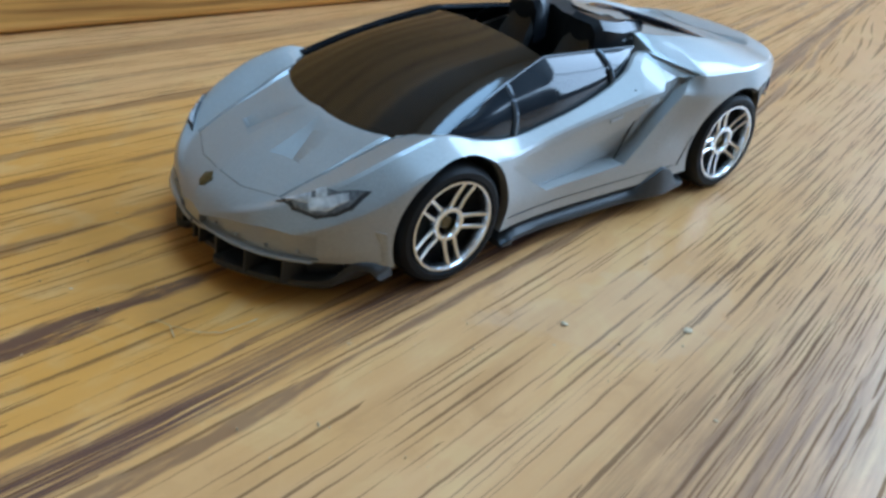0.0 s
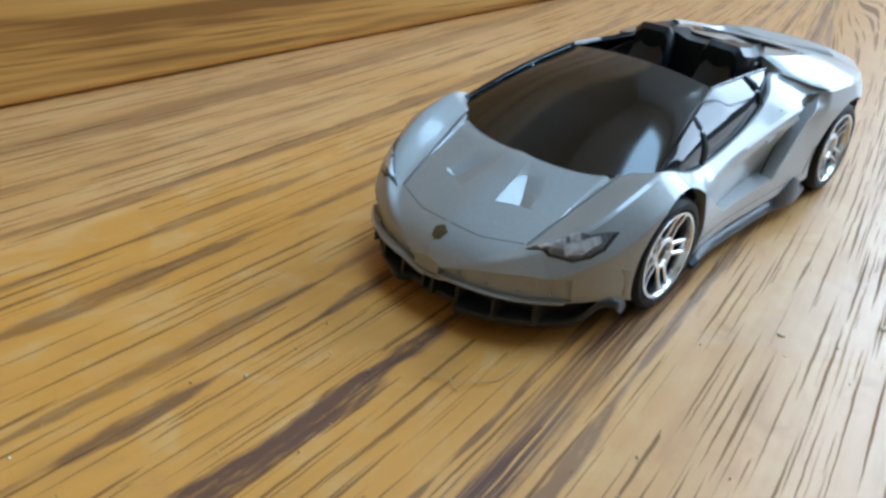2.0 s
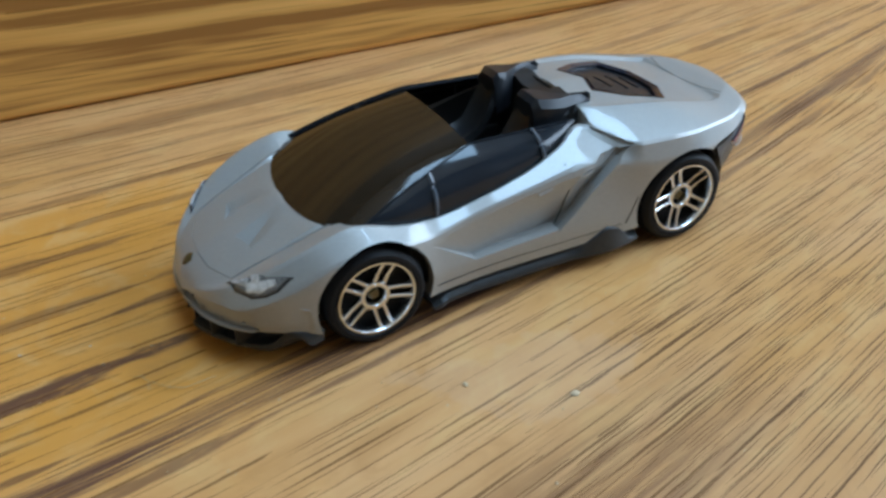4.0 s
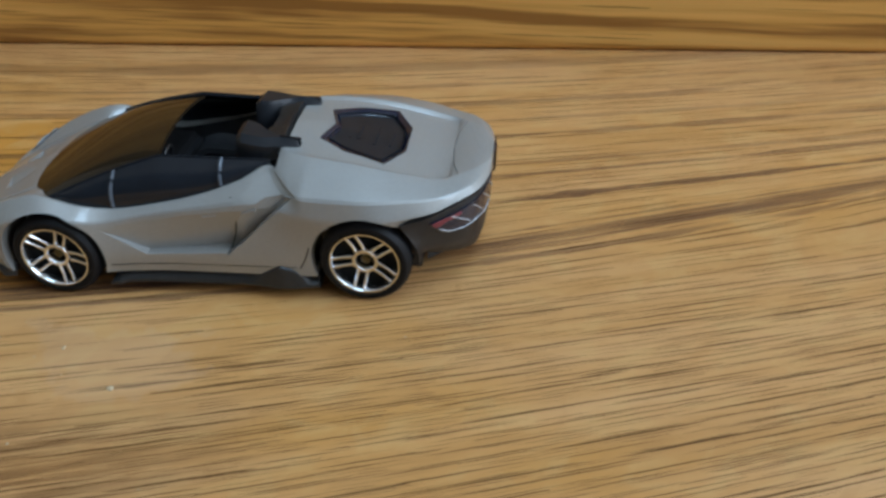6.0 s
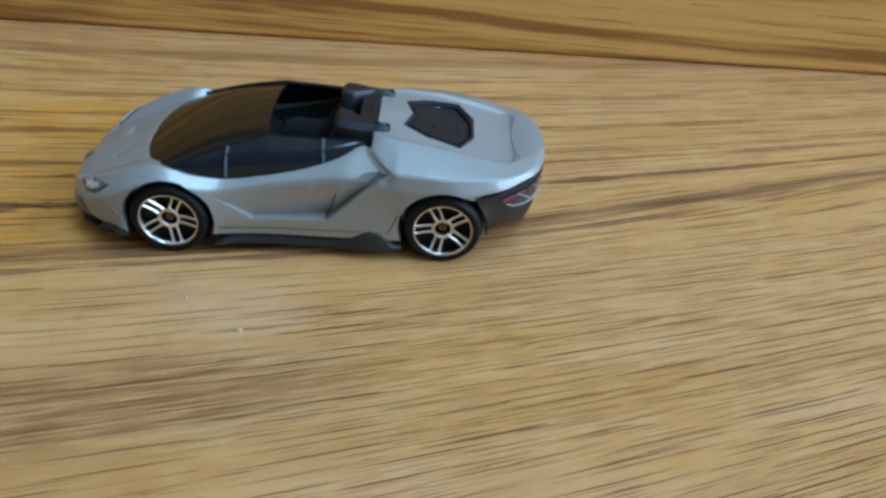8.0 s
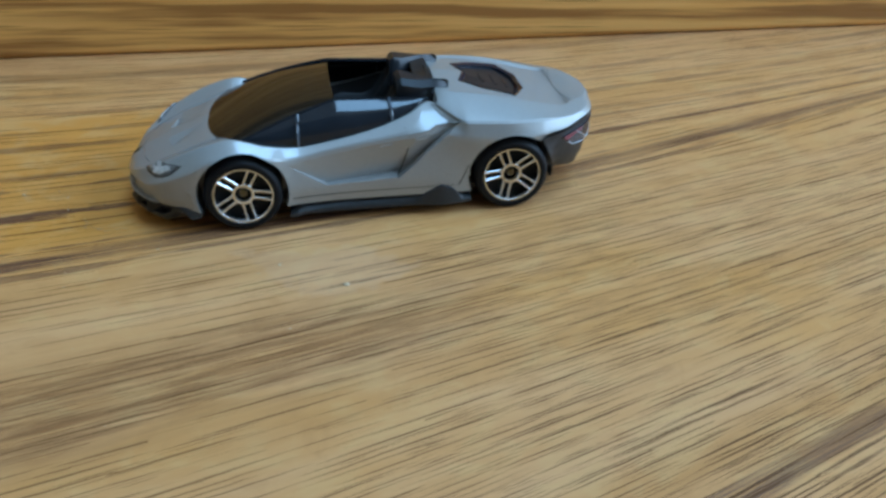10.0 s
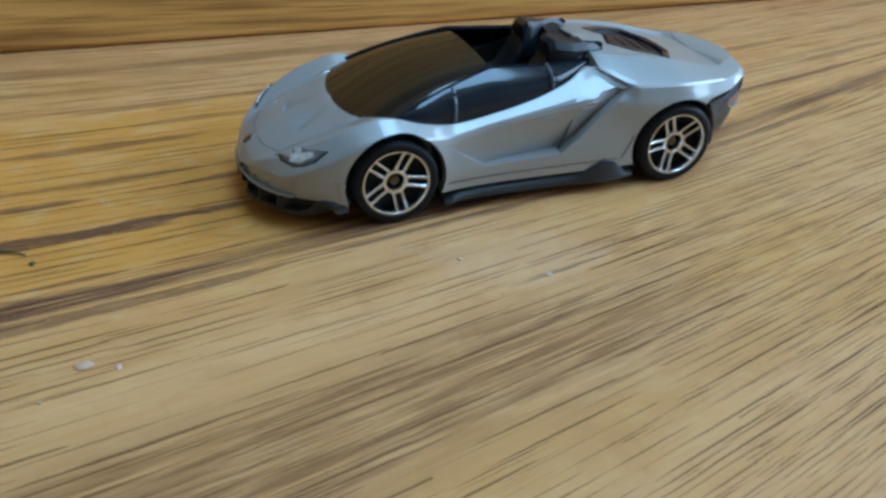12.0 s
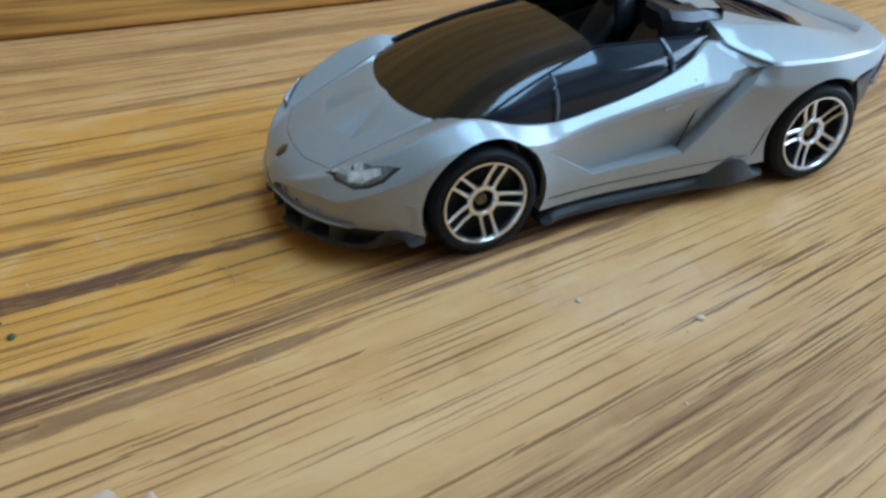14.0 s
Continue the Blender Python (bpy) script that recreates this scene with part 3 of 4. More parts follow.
def body_mesh():
    xs = [-36.62, *np.arange(-36.4, 36.5, 0.5), *np.arange(36.5, 39.4, 0.25), 39.46]
    rows = []
    for x in xs:
        half = densify(section(x), (10, 2, 6, 8, 8, 2, 3), 1)
        rows.append([(x, y, z) for y, z in half] + [(x, -y, z) for y, z in half[::-1] if y > 0])
    bm = bmesh.new()
    vr = grid(bm, rows, close=True)
    bm.faces.new(vr[0][::-1]); bm.faces.new(vr[-1])
    bmesh.ops.recalc_face_normals(bm, faces=bm.faces)
    return bm


def cylinder(bm, x, z, r, y0, y1, n=48):
    prism(bm, [(x + r * math.cos(2 * math.pi * i / n), y0, z + r * math.sin(2 * math.pi * i / n)) for i in range(n)], (0, y1 - y0, 0))


def cut(bm, cutters):
    """The solid bm less the solids of cutters."""
    def temp(b):
        me = bpy.data.meshes.new("temp")
        b.to_mesh(me); b.free()
        return new("temp", me)
    ob = temp(bm)
    tools = [temp(c) for c in cutters]
    for tool in tools:
        mod = ob.modifiers.new("cut", "BOOLEAN")
        mod.operation, mod.solver, mod.object = "DIFFERENCE", "EXACT", tool
    bpy.context.view_layer.update()
    done = bpy.data.meshes.new_from_object(ob.evaluated_get(bpy.context.evaluated_depsgraph_get()))
    out = bmesh.new()
    out.from_mesh(done)
    for o in (ob, *tools):
        bpy.data.objects.remove(o)
    return out


def drape(bm, outline, lift, depth=0.5, rings=4):
    """A plate that lies on the body's upper skin, lift above it."""
    cx, cy = sum(p[0] for p in outline) / len(outline), sum(p[1] for p in outline) / len(outline)
    fine = []
    for a, b in zip(outline, outline[1:] + outline[:1]):
        fine += [(a[0] + (b[0] - a[0]) * k / 4, a[1] + (b[1] - a[1]) * k / 4) for k in range(4)]
    rows = []
    for r in range(rings, 0, -1):
        rows.append([(cx + (x - cx) * r / rings, cy + (y - cy) * r / rings) for x, y in fine])
    tops = [[(x, y, top_z(x, y) + lift) for x, y in row] for row in rows]
    skirt = [(x, y, z - lift - depth) for x, y, z in tops[0]]
    vr = grid(bm, [skirt] + tops, close=True)
    hub = bm.verts.new((cx, cy, top_z(cx, cy) + lift))
    last = vr[-1]
    for i in range(len(last)):
        bm.faces.new((last[i], last[(i + 1) % len(last)], hub))
    bmesh.ops.recalc_face_normals(bm, faces=bm.faces)


def shell(bm, rows, thick):
    """A sheet between rows of points, given thickness."""
    grid(bm, rows)
    bmesh.ops.recalc_face_normals(bm, faces=bm.faces)
    bmesh.ops.solidify(bm, geom=list(bm.faces), thickness=thick)


WIN_Y = curve((-8.8, 8.5), (-6, 10.0), (-2, 11.3), (5, 12.2), (12, 12.5), (17, 12.9), (19.5, 12.5))
WIN_Z = curve((-8.8, 17.3), (-6, 16.3), (-2, 14.9), (5, 13.3), (12, 12.35), (17, 13.1), (19.5, 13.7))


def build_wheel(car, x, side, turn):
    wheel = tagged(new("wheel"), "five-spoke chrome wheel with a black tyre")
    wheel.parent = car
    wheel.matrix_basis = pose(x * MM, side * 12.5 * MM, WHEEL_Z * MM, 0, 0, 0 if side > 0 else 180)
    bm = bmesh.new()
    prof = [(-2.6, 3.0), (-2.6, 5.3), (-2.3, 5.8), (-1.6, 6.0), (1.9, 6.0), (2.5, 5.8), (2.85, 5.4), (2.9, 4.88), (2.55, 4.72), (1.2, 4.65), (1.0, 1.0), (0.9, 0.2)]
    n = 64
    grid(bm, [[(r * math.cos(2 * math.pi * k / n), y, r * math.sin(2 * math.pi * k / n)) for k in range(n)] for y, r in prof], close=True)
    bmesh.ops.recalc_face_normals(bm, faces=bm.faces)
    part("tyre", bm, M_TYRE, wheel)
    bm = bmesh.new()
    prof = [(1.4, 4.64), (2.66, 4.64), (2.84, 4.56), (2.84, 4.34), (2.6, 4.2), (1.5, 4.16)]
    grid(bm, [[(r * math.cos(2 * math.pi * k / n), y, r * math.sin(2 * math.pi * k / n)) for k in range(n)] for y, r in prof], close=True)
    # hub ring
    prof = [(1.1, 1.8), (2.1, 1.8), (2.28, 1.68), (2.28, 1.28), (2.1, 1.16), (1.2, 1.12)]
    grid(bm, [[(r * math.cos(2 * math.pi * k / 28), y, r * math.sin(2 * math.pi * k / 28)) for k in range(28)] for y, r in prof], close=True)
    # five pairs of spokes, set on the hub
    for k in range(5):
        a = 2 * math.pi * k / 5 + radians(turn)
        for off in (-1, 1):
            r0, r1, w0, w1 = 1.4, 4.32, 0.25, 0.21
            o0, o1 = 0.56 * off, 0.66 * off
            rows = []
            for r, o, w, y in ((r0, o0, w0, 2.1), ((r0 + r1) / 2, (o0 + o1) / 2, 0.20, 2.25), (r1, o1, w1, 2.68)):
                c, s = math.cos(a), math.sin(a)
                sec = [(-w, y - 0.75), (-w, y - 0.1), (-w * 0.6, y), (w * 0.6, y), (w, y - 0.1), (w, y - 0.75)]
                rows.append([(r * c - (o + q) * s, yy, r * s + (o + q) * c) for q, yy in sec])
            vr = grid(bm, rows, close=True)
            bm.faces.new(vr[0]); bm.faces.new(vr[-1])
    bmesh.ops.recalc_face_normals(bm, faces=bm.faces)
    part("rim", bm, M_CHROME, wheel, "bright chrome rim with five pairs of spokes")
    bm = bmesh.new()
    grid(bm, [[(r * math.cos(2 * math.pi * k / 20), y, r * math.sin(2 * math.pi * k / 20)) for k in range(20)] for y, r in ((0.9, 0.62), (1.75, 0.62), (1.85, 0.5), (1.85, 0.03))], close=True)
    bmesh.ops.recalc_face_normals(bm, faces=bm.faces)
    part("axle_cap", bm, M_GOLD, wheel)


def build_car():
    car = tagged(new("toy_car"), "small silver die-cast toy roadster with smoked windscreen standing on oak", "toy car")
    hw = WHEELBASE / 2
    # body, with wheel arches cut through and the cockpit let in
    tools = []
    for x in (hw, -hw):
        for y0, y1 in ((9.5, 20), (-20, -9.5)):
            c = bmesh.new(); cylinder(c, x, WHEEL_Z + (0.15 if x > 0 else 0.0), 6.95, y0, y1)
            tools.append(c)
    for s in (1, -1):
        tools.append(strip_cut(s, *DOOR)); tools.append(strip_cut(s, *INTAKE)); tools.append(strip_cut(s, *FACET))
        tools.append(hood_duct(s))
        tools.append(groove(s, [(22.6, 10.2), (28, 9.2), (34.9, 8.0)], 0.9, 0.34))
        tools.append(groove(s, [(23.9, 9.25), (27.0, 8.9), (31.2, 8.55)], 3.0, 0.28, True))
        tools.append(groove(s, [(36.7, 0.3), (36.4, 3.8), (34.9, 7.7)], 0.6, 0.14))
        tools.append(groove(s, [(-31.4, 0.2), (-31.7, 4.4), (-32.6, 7.4)], 0.8, 0.2))
        tools.append(bumper_recess(s))
    tools.append(cover_recess())
    part("body", cut(body_mesh(), tools), M_PAINT, car, "silver metallic painted body", 15)
    # dark wells behind the wheels
    for x in (hw, -hw):
        bm = bmesh.new(); box(bm, x - 6.4, x + 6.4, -9.45, 9.45, 1.6, 9.5)
        part("wheel_well", bm, M_BLACK, car)
        for s in (1, -1):
            bm = bmesh.new()
            cz = WHEEL_Z + (0.15 if x > 0 else 0.0)
            rows = []
            for k in range(33):
                a = radians(-12 + 204 * k / 32)
                top = 14.3 if 35 < math.degrees(a) < 145 else 14.0
                rows.append([(x + r * math.cos(a), s * y, cz + r * math.sin(a)) for r, y in ((6.92, 8.5), (6.92, top), (6.8, top), (6.8, 8.5))])
            vr = grid(bm, rows, close=True)
            bm.faces.new(vr[0]); bm.faces.new(vr[-1])
            bmesh.ops.recalc_face_normals(bm, faces=bm.faces)
            part("arch_liner", bm, M_BLACK, car)
    # windscreen
    bm = bmesh.new()
    rows = []
    for j in range(13):
        v = j / 12
        row = []
        for i in range(33):
            u = -1 + 2 * i / 32
            a = abs(u)
            base = Vector((26.1 - 7.0 * a ** 2, 12.5 * math.sin(math.pi / 2 * u) if a < 1 else 12.5 * u, 13.0 + 1.1 * a ** 2 - 0.5 * a ** 8))
            top = Vector((6.0 + 0.3 * (1 - a * a), 9.0 * u, 19.0 - 0.9 * a ** 2.2))
            p = base.lerp(top, v)
            p.z += 1.0 * math.sin(math.pi * v) * (1 - 0.7 * a ** 2.5)
            row.append(p)
        rows.append(row)
    shell(bm, rows, 0.45)
    part("windscreen", bm, M_SMOKE, car, "smoked brown-black plastic windscreen")
    # side windows, each with two moulded pillars
    for s in (1, -1):
        bm = bmesh.new()
        rows = []
        for i in range(41):
            x = 21.3 - (21.3 + 8.8) * i / 40
            b = Vector((x, s * (WIN_Y(min(x, 19.5)) - 0.05), WIN_Z(min(x, 19.5)) - 0.35))
            if x > 6:
                t = (21.3 - x) / 15.3
                t2 = t
                top = Vector((x, s * (12.5 - 3.5 * t2), 13.6 + 4.55 * t + 0.4 * math.sin(math.pi * t)))
            else:
                t = (6 - x) / 14.8
                top = Vector((x, s * (9.0 - 0.5 * t), 18.15 - 0.9 * t))
            row = []
            for j in range(11):
                p = b.lerp(top, j / 10)
                swell = 0.17 * (top - b).length * math.sin(math.pi * (j / 10) ** 0.85)
                p.y += s * 0.8 * swell
                p.z += 0.6 * swell
                row.append(p)
            rows.append(row)
        shell(bm, rows, 0.5 * s)
        side = part("side_window", bm, M_SIDE, car, "smoked plastic side window")
        for x in (11.8, -2.4):
            t = (21.3 - x) / 15.3
            top = (x, s * (12.5 - 3.5 * t + 0.12), 13.6 + 4.55 * t + 0.2) if x > 6 else (x, s * 8.85, 17.7)
            foot = (x + (0.3 if x > 6 else -0.2), s * (WIN_Y(x) + 0.1), WIN_Z(x))
            tall = (Vector(top) - Vector(foot)).length
            path = []
            for k in range(9):
                q = Vector(foot).lerp(Vector(top), k / 8)
                swell = 0.17 * tall * math.sin(math.pi * (k / 8) ** 0.85)
                path.append((q.x, q.y + s * 0.8 * swell, q.z + 0.6 * swell))
            bm = bmesh.new(); tube(bm, path, 0.26)
            part("window_pillar", bm, M_PILLAR, side)
        # moulded edge where the side glass meets the screen and its own top
        pts = []
        for i in range(25):
            t = i / 24
            pts.append((21.0 - 15.0 * t, s * (12.5 - 3.5 * t + 0.1), 13.7 + 4.5 * t + 0.4 * math.sin(math.pi * t)))
        pts += [(6 - 14.4 * q / 8, s * (9.05 - 0.5 * q / 8), 18.2 - 0.88 * q / 8) for q in range(1, 9)]
        bm = bmesh.new(); tube(bm, pts, 0.13)
        part("window_edge", bm, M_SIDE, side)
    build_cockpit(car)
    build_front(car)
    build_rear(car)
    for x in (hw, -hw):
        for s in (1, -1):
            build_wheel(car, x, s, 43 if x > 0 else 70)
    return car


def build_cockpit(car):
    bm = bmesh.new()
    rows = []
    for i in range(25):
        x = 23.5 - 33.2 * i / 24
        z = SPINE(max(min(x, 21), -6)) + 0.5
        if x < -8.2:
            z = 12.0 + (-8.2 - x) * 4.6
        wy = min(WIN_Y(min(x, 19.5)) - 0.8, 10.5)
        wz = WIN_Z(min(x, 19.5)) - 0.2
        rows.append([(x, -wy, wz), (x, -wy + 1.2, z), (x, 0, z), (x, wy - 1.2, z), (x, wy, wz)])
    shell(bm, rows, 0.25)
    part("cockpit_tub", bm, M_BLACK, car, "black plastic interior tub")
    for s in (1, -1):
        # seat: cushion and back with side bolsters
        bm = bmesh.new()
        rows = []
        for x, z, w in ((6.0, 11.2, 2.5), (4.0, 11.8, 2.6), (0.5, 11.4, 2.5), (-1.6, 12.2, 2.4), (-3.2, 14.4, 2.4), (-4.3, 16.4, 2.1), (-4.7, 17.2, 1.4)):
            rows.append([(x, s * 4.6 + q * w, z + 0.55 * abs(q) ** 3) for q in (-1, -0.6, -0.2, 0.2, 0.6, 1)])
        shell(bm, rows, 0.8)
        part("seat", bm, M_BLACK, car, "black moulded bucket seat")
        # hoop behind the seat, running back into a pointed fin
        bm = bmesh.new()
        rows = []
        for x, y0, y1, z0, z1 in ((-3.9, 2.3, 6.9, 15.0, 19.6), (-4.7, 2.2, 7.3, 15.0, 20.1), (-6.2, 2.6, 7.5, 15.5, 19.8), (-7.8, 4.0, 7.4, 16.6, 19.5), (-9.6, 5.0, 7.0, 17.6, 19.4), (-12.0, 5.4, 6.6, 18.0, 19.2), (-12.3, 5.6, 6.4, 18.0, 18.9)):
            rows.append([(x, s * y0, z0), (x, s * (y0 + 0.1), z1 - 0.9), (x, s * (y0 + 0.7), z1), (x, s * (y1 - 0.9), z1 - 0.1), (x, s * y1, z1 - 1.0), (x, s * y1, z0)])
        vr = grid(bm, rows, close=True)
        bm.faces.new(vr[0]); bm.faces.new(vr[-1])
        bmesh.ops.recalc_face_normals(bm, faces=bm.faces)
        part("roll_hoop", bm, M_COVER, car, "black roll hoop tapering back into a fin", 40)
    bm = bmesh.new()
    prism(bm, [(-7.4, -8.0, 12.0), (-7.4, 8.0, 12.0), (-7.4, 7.4, 17.5), (-7.4, 6.4, 18.6), (-7.4, 3.0, 19.0), (-7.4, 1.6, 18.5), (-7.4, -1.6, 18.5), (-7.4, -3.0, 19.0), (-7.4, -6.4, 18.6), (-7.4, -7.4, 17.5)], (-2.6, 0, 0.2))
    part("bulkhead", bm, M_BLACK, car)
    bm = bmesh.new()
    tube(bm, [(7.2 - 0.55 * math.sin(a), 4.6 + 1.9 * math.cos(a), 15.0 + 1.9 * math.sin(a)) for a in (2 * math.pi * k / 20 for k in range(21))], 0.27, 6)
    part("steering_wheel", bm, M_BLACK, car)
    bm = bmesh.new(); box(bm, 7.0, 20, -8.6, 8.6, 10.4, 13.0)
    bmesh.ops.bevel(bm, geom=bm.edges[:], offset=1.0, segments=2, affect="EDGES")
    part("dashboard", bm, M_BLACK, car)


def build_front(car):
    # splitter: a lip that follows the nose and kicks up ahead of the wheels
    bm = bmesh.new()
    rows = []
    n = 96
    lead = curve((0, 38.6), (3.0, 38.3), (3.7, 39.4), (5.5, 38.8), (8, 37.4), (11, 35.1), (13.2, 32.9), (14.6, 30.7), (16.0, 28.4))
    lift = curve((0, 1.5), (9, 1.5), (12.3, 1.7), (13.3, 2.2), (14.3, 3.7), (14.9, 3.6), (15.5, 2.6))
    for i in range(n + 1):
        y = -15.4 + 30.8 * i / n
        x, z = lead(abs(y)), lift(abs(y))
        t = 1.0
        back = 27.5
        rows.append([(back, y * 0.98, z), (x - 0.5, y, z - 0.05), (x, y, z + 0.3), (x, y, z + 0.85), (x - 0.35, y, z + t), (x - 2.2, y * 0.97, z + t + 0.1), (back, y * 0.95, z + t + 0.2)])
    vr = grid(bm, rows, close=True)
    bm.faces.new(vr[0]); bm.faces.new(vr[-1])
    bmesh.ops.recalc_face_normals(bm, faces=bm.faces)
    part("front_splitter", bm, M_BASE, car, "dark grey plastic front splitter", 40)
    # grille mouth behind the lip, with upright vanes
    bm = bmesh.new()
    rows = [[(HALF_X(y) - 2.6, y, 2.2), (HALF_X(y) - 2.4, y, 3.4), (HALF_X(y) - 2.2, y, 5.0)] for y in (-13 + 26 * i / 40 for i in range(41))]
    shell(bm, rows, 0.8)
    mouth = part("grille", bm, M_BLACK, car)
    for y in (-10.5, -7.2, -3.6, -0.6, 0.6, 3.6, 7.2, 10.5):
        bm = bmesh.new()
        x = HALF_X(y)
        prism(bm, [(x - 0.15, y - 0.16, 2.2), (x - 0.35, y - 0.16, 4.7), (x - 2.9, y - 0.16, 4.7), (x - 2.9, y - 0.16, 2.2)], (0, 0.32, 0))
        part("vane", bm, M_BASE, mouth)
    # silver lower lip under the recessed band, with pegs over it
    for s in (1, -1):
        rows = []
        for i in range(33):
            y = 12.4 * i / 32
            x = HALF_X(y)
            dip = 0.5 * smooth(3.2, 0.6, y)
            rows.append([(x - 0.5, s * y, 5.0 - dip), (x + 0.08, s * y, 4.97 - dip), (x + 0.16, s * y, 4.82 - dip), (x + 0.06, s * y, 4.66 - dip), (x - 0.5, s * y, 4.6 - dip)])
        bm = bmesh.new(); shell(bm, rows, 0.15 * s)
        lip = part("bumper_lip", bm, M_PAINT, car)
        for y in (3.4, 6.2, 9.1, 11.4):
            bm = bmesh.new()
            bmesh.ops.create_icosphere(bm, subdivisions=2, radius=0.2, matrix=Matrix.Translation((HALF_X(y) - 0.4, s * y, 5.5)))
            part("peg", bm, M_PAINT, lip)
    for s in (1, -1):
        # headlamp in a dark frame
        outline = [(x, s * y) for x, y in ((35.4, 8.3), (34.1, 10.0), (31.8, 12.55), (29.5, 14.1), (31.2, 13.95), (32.5, 13.35), (33.8, 12.35), (35.1, 10.5))]
        bm = bmesh.new(); drape(bm, outline, 0.10)
        lamp = part("headlight", bm, M_BLACK, car, "dark-rimmed printed headlight")
        c = (sum(p[0] for p in outline) / 8, sum(p[1] for p in outline) / 8)
        inner = [(c[0] + (x - c[0]) * 0.88 + 0.03, c[1] + (y - c[1]) * 0.88) for x, y in outline]
        bm = bmesh.new(); drape(bm, inner, 0.18, 0.1)
        part("lens", bm, M_LENS, lamp, "grey printed lens")
        for stroke in ([(35.0, 9.2), (34.3, 10.2), (33.5, 11.1), (33.9, 11.5), (34.7, 10.5), (35.1, 9.6)], [(34.0, 11.1), (33.0, 12.0), (31.2, 13.2), (31.3, 13.5), (33.0, 12.75), (34.1, 11.7)], [(33.2, 11.2), (32.5, 11.9), (32.7, 12.3), (33.4, 11.6)]):
            bm = bmesh.new(); drape(bm, [(x, s * y) for x, y in stroke], 0.3, 0.2, 2)
            part("light_stroke", bm, M_LAMP, lamp, "white printed light stroke")
        # slit ahead of the front wheel
        bm = bmesh.new()
        prism(bm, [(29.6, s * 14.75, 7.8), (28.6, s * 15.15, 7.4), (28.2, s * 15.1, 4.2), (28.7, s * 14.9, 4.6), (28.9, s * 14.95, 6.6)], (0, s * 0.35, 0))
        part("bumper_slit", bm, M_PAINT, car)
        # side skirt
        bm = bmesh.new()
        rows = []
        def hump(x):
            return float(np.interp(x, (-14.6, -13.2, -11.4, -9.7, -8.9, -5.4, 12.0, 13.4, 14.3), (2.6, 2.7, 4.5, 5.1, 4.7, 2.9, 2.8, 2.3, 2.0)))
        out = curve((-14.6, 14.9), (-10, 15.5), (-4, 14.7), (8, 14.5), (12.4, 14.8), (13.2, 15.3), (14.3, 15.3))
        for i in range(97):
            x = -14.5 + 28.7 * i / 96
            y, zt_ = out(x), hump(x)
            rows.append([(x, s * 11, 1.5), (x, s * (y - 0.4), 1.5), (x, s * y, 1.8), (x, s * y, min(2.3, zt_)), (x, s * (y - 0.35), zt_ - 0.1), (x, s * (y - 0.8), zt_ + 0.15), (x, s * 11, zt_ + 0.15)])
        vr = grid(bm, rows, close=True)
        bm.faces.new(vr[0]); bm.faces.new(vr[-1])
        bmesh.ops.recalc_face_normals(bm, faces=bm.faces)
        part("side_skirt", bm, M_BASE, car, "dark grey plastic side skirt", 40)
        # fine shut lines along the sill, before and behind the door, and a slit ahead of the rear arch
        for path, r in (([(13.6, 4.7), (-11.8, 4.9)], 0.07), ([(-12.4, 4.8), (-13.2, 6.2), (-14.0, 8.2)], 0.1)):
            pts = []
            for (xa, za), (xb, zb) in zip(path, path[1:]):
                pts += [(xa + (xb - xa) * k / 6, za + (zb - za) * k / 6) for k in range(6)]
            pts.append(path[-1])
            bm = bmesh.new(); tube(bm, [(x, s * (side_y(x, z) - 0.02), z) for x, z in pts], r, 6)
            part("shut_line", bm, M_BASE, car)
        pts = [(x, s * (side_y(x, z) - deep), z) for x, z, deep in ((-4.3, 14.5, 0.02), (-4.9, 13.4, 0.1), (-4.7, 11.6, 0.62), (-4.1, 9.2, 1.2), (-3.1, 6.9, 1.5))]
        bm = bmesh.new(); tube(bm, pts, 0.1, 6)
        part("shut_line", bm, M_BASE, car)
        # door handle, and a small ledge behind the shut line
        for name, x, z, deep, slope in (("door_handle", -1.2, 12.2, 0.35, -0.16), ("side_ledge", -6.6, 13.0, 0.5, -0.2)):
            bm = bmesh.new()
            y = side_y(x, z) - deep
            prism(bm, [(x - 1.0, s * (y - 0.3), z - 0.15 - slope), (x - 1.0, s * (y + 0.35), z - 0.2 - slope), (x - 1.0, s * (y + 0.3), z + 0.05 - slope), (x - 1.0, s * (y - 0.3), z + 0.2 - slope)], (1.9, 0, slope * 2))
            part(name, bm, M_PAINT, car)
    bm = bmesh.new()
    drape(bm, [(38.35, -0.55), (37.6, -0.75), (37.2, 0.0), (37.6, 0.75), (38.35, 0.55), (38.6, 0.0)], 0.14, 0.3, 2)
    part("emblem", bm, M_GOLD, car, "tiny dark and gold shield badge")
    bm = bmesh.new(); box(bm, -26, 33, -11.0, 11.0, 1.7, 3.4)
    bmesh.ops.bevel(bm, geom=bm.edges[:], offset=0.5, segments=2, affect="EDGES")
    part("base_plate", bm, M_BASE, car, "dark grey plastic base")


def HALF_X(y):
    """Where the nose's outline reaches at y."""
    x = 39.4
    while HALF(x) < abs(y) and x > 27:
        x -= 0.1
    return x


def TAIL_X(y):
    x = -36.6
    while HALF(x) < abs(y) and x < -22:
        x += 0.1
    return x


HEXA = [(-14.4, 3.8), (-15.7, 0.0), (-14.4, -4.2), (-17.8, -6.3), (-22.9, -7.4), (-25.3, -3.2), (-25.3, 3.0), (-23.1, 7.2), (-17.9, 6.0)]


def cover_recess():
    """A cutter for the engine cover's bed."""
    bm = bmesh.new()
    prism(bm, [(x, y, 16.1 + (x + 20) * 0.24) for x, y in HEXA], (0, 0, 6))
    return bm


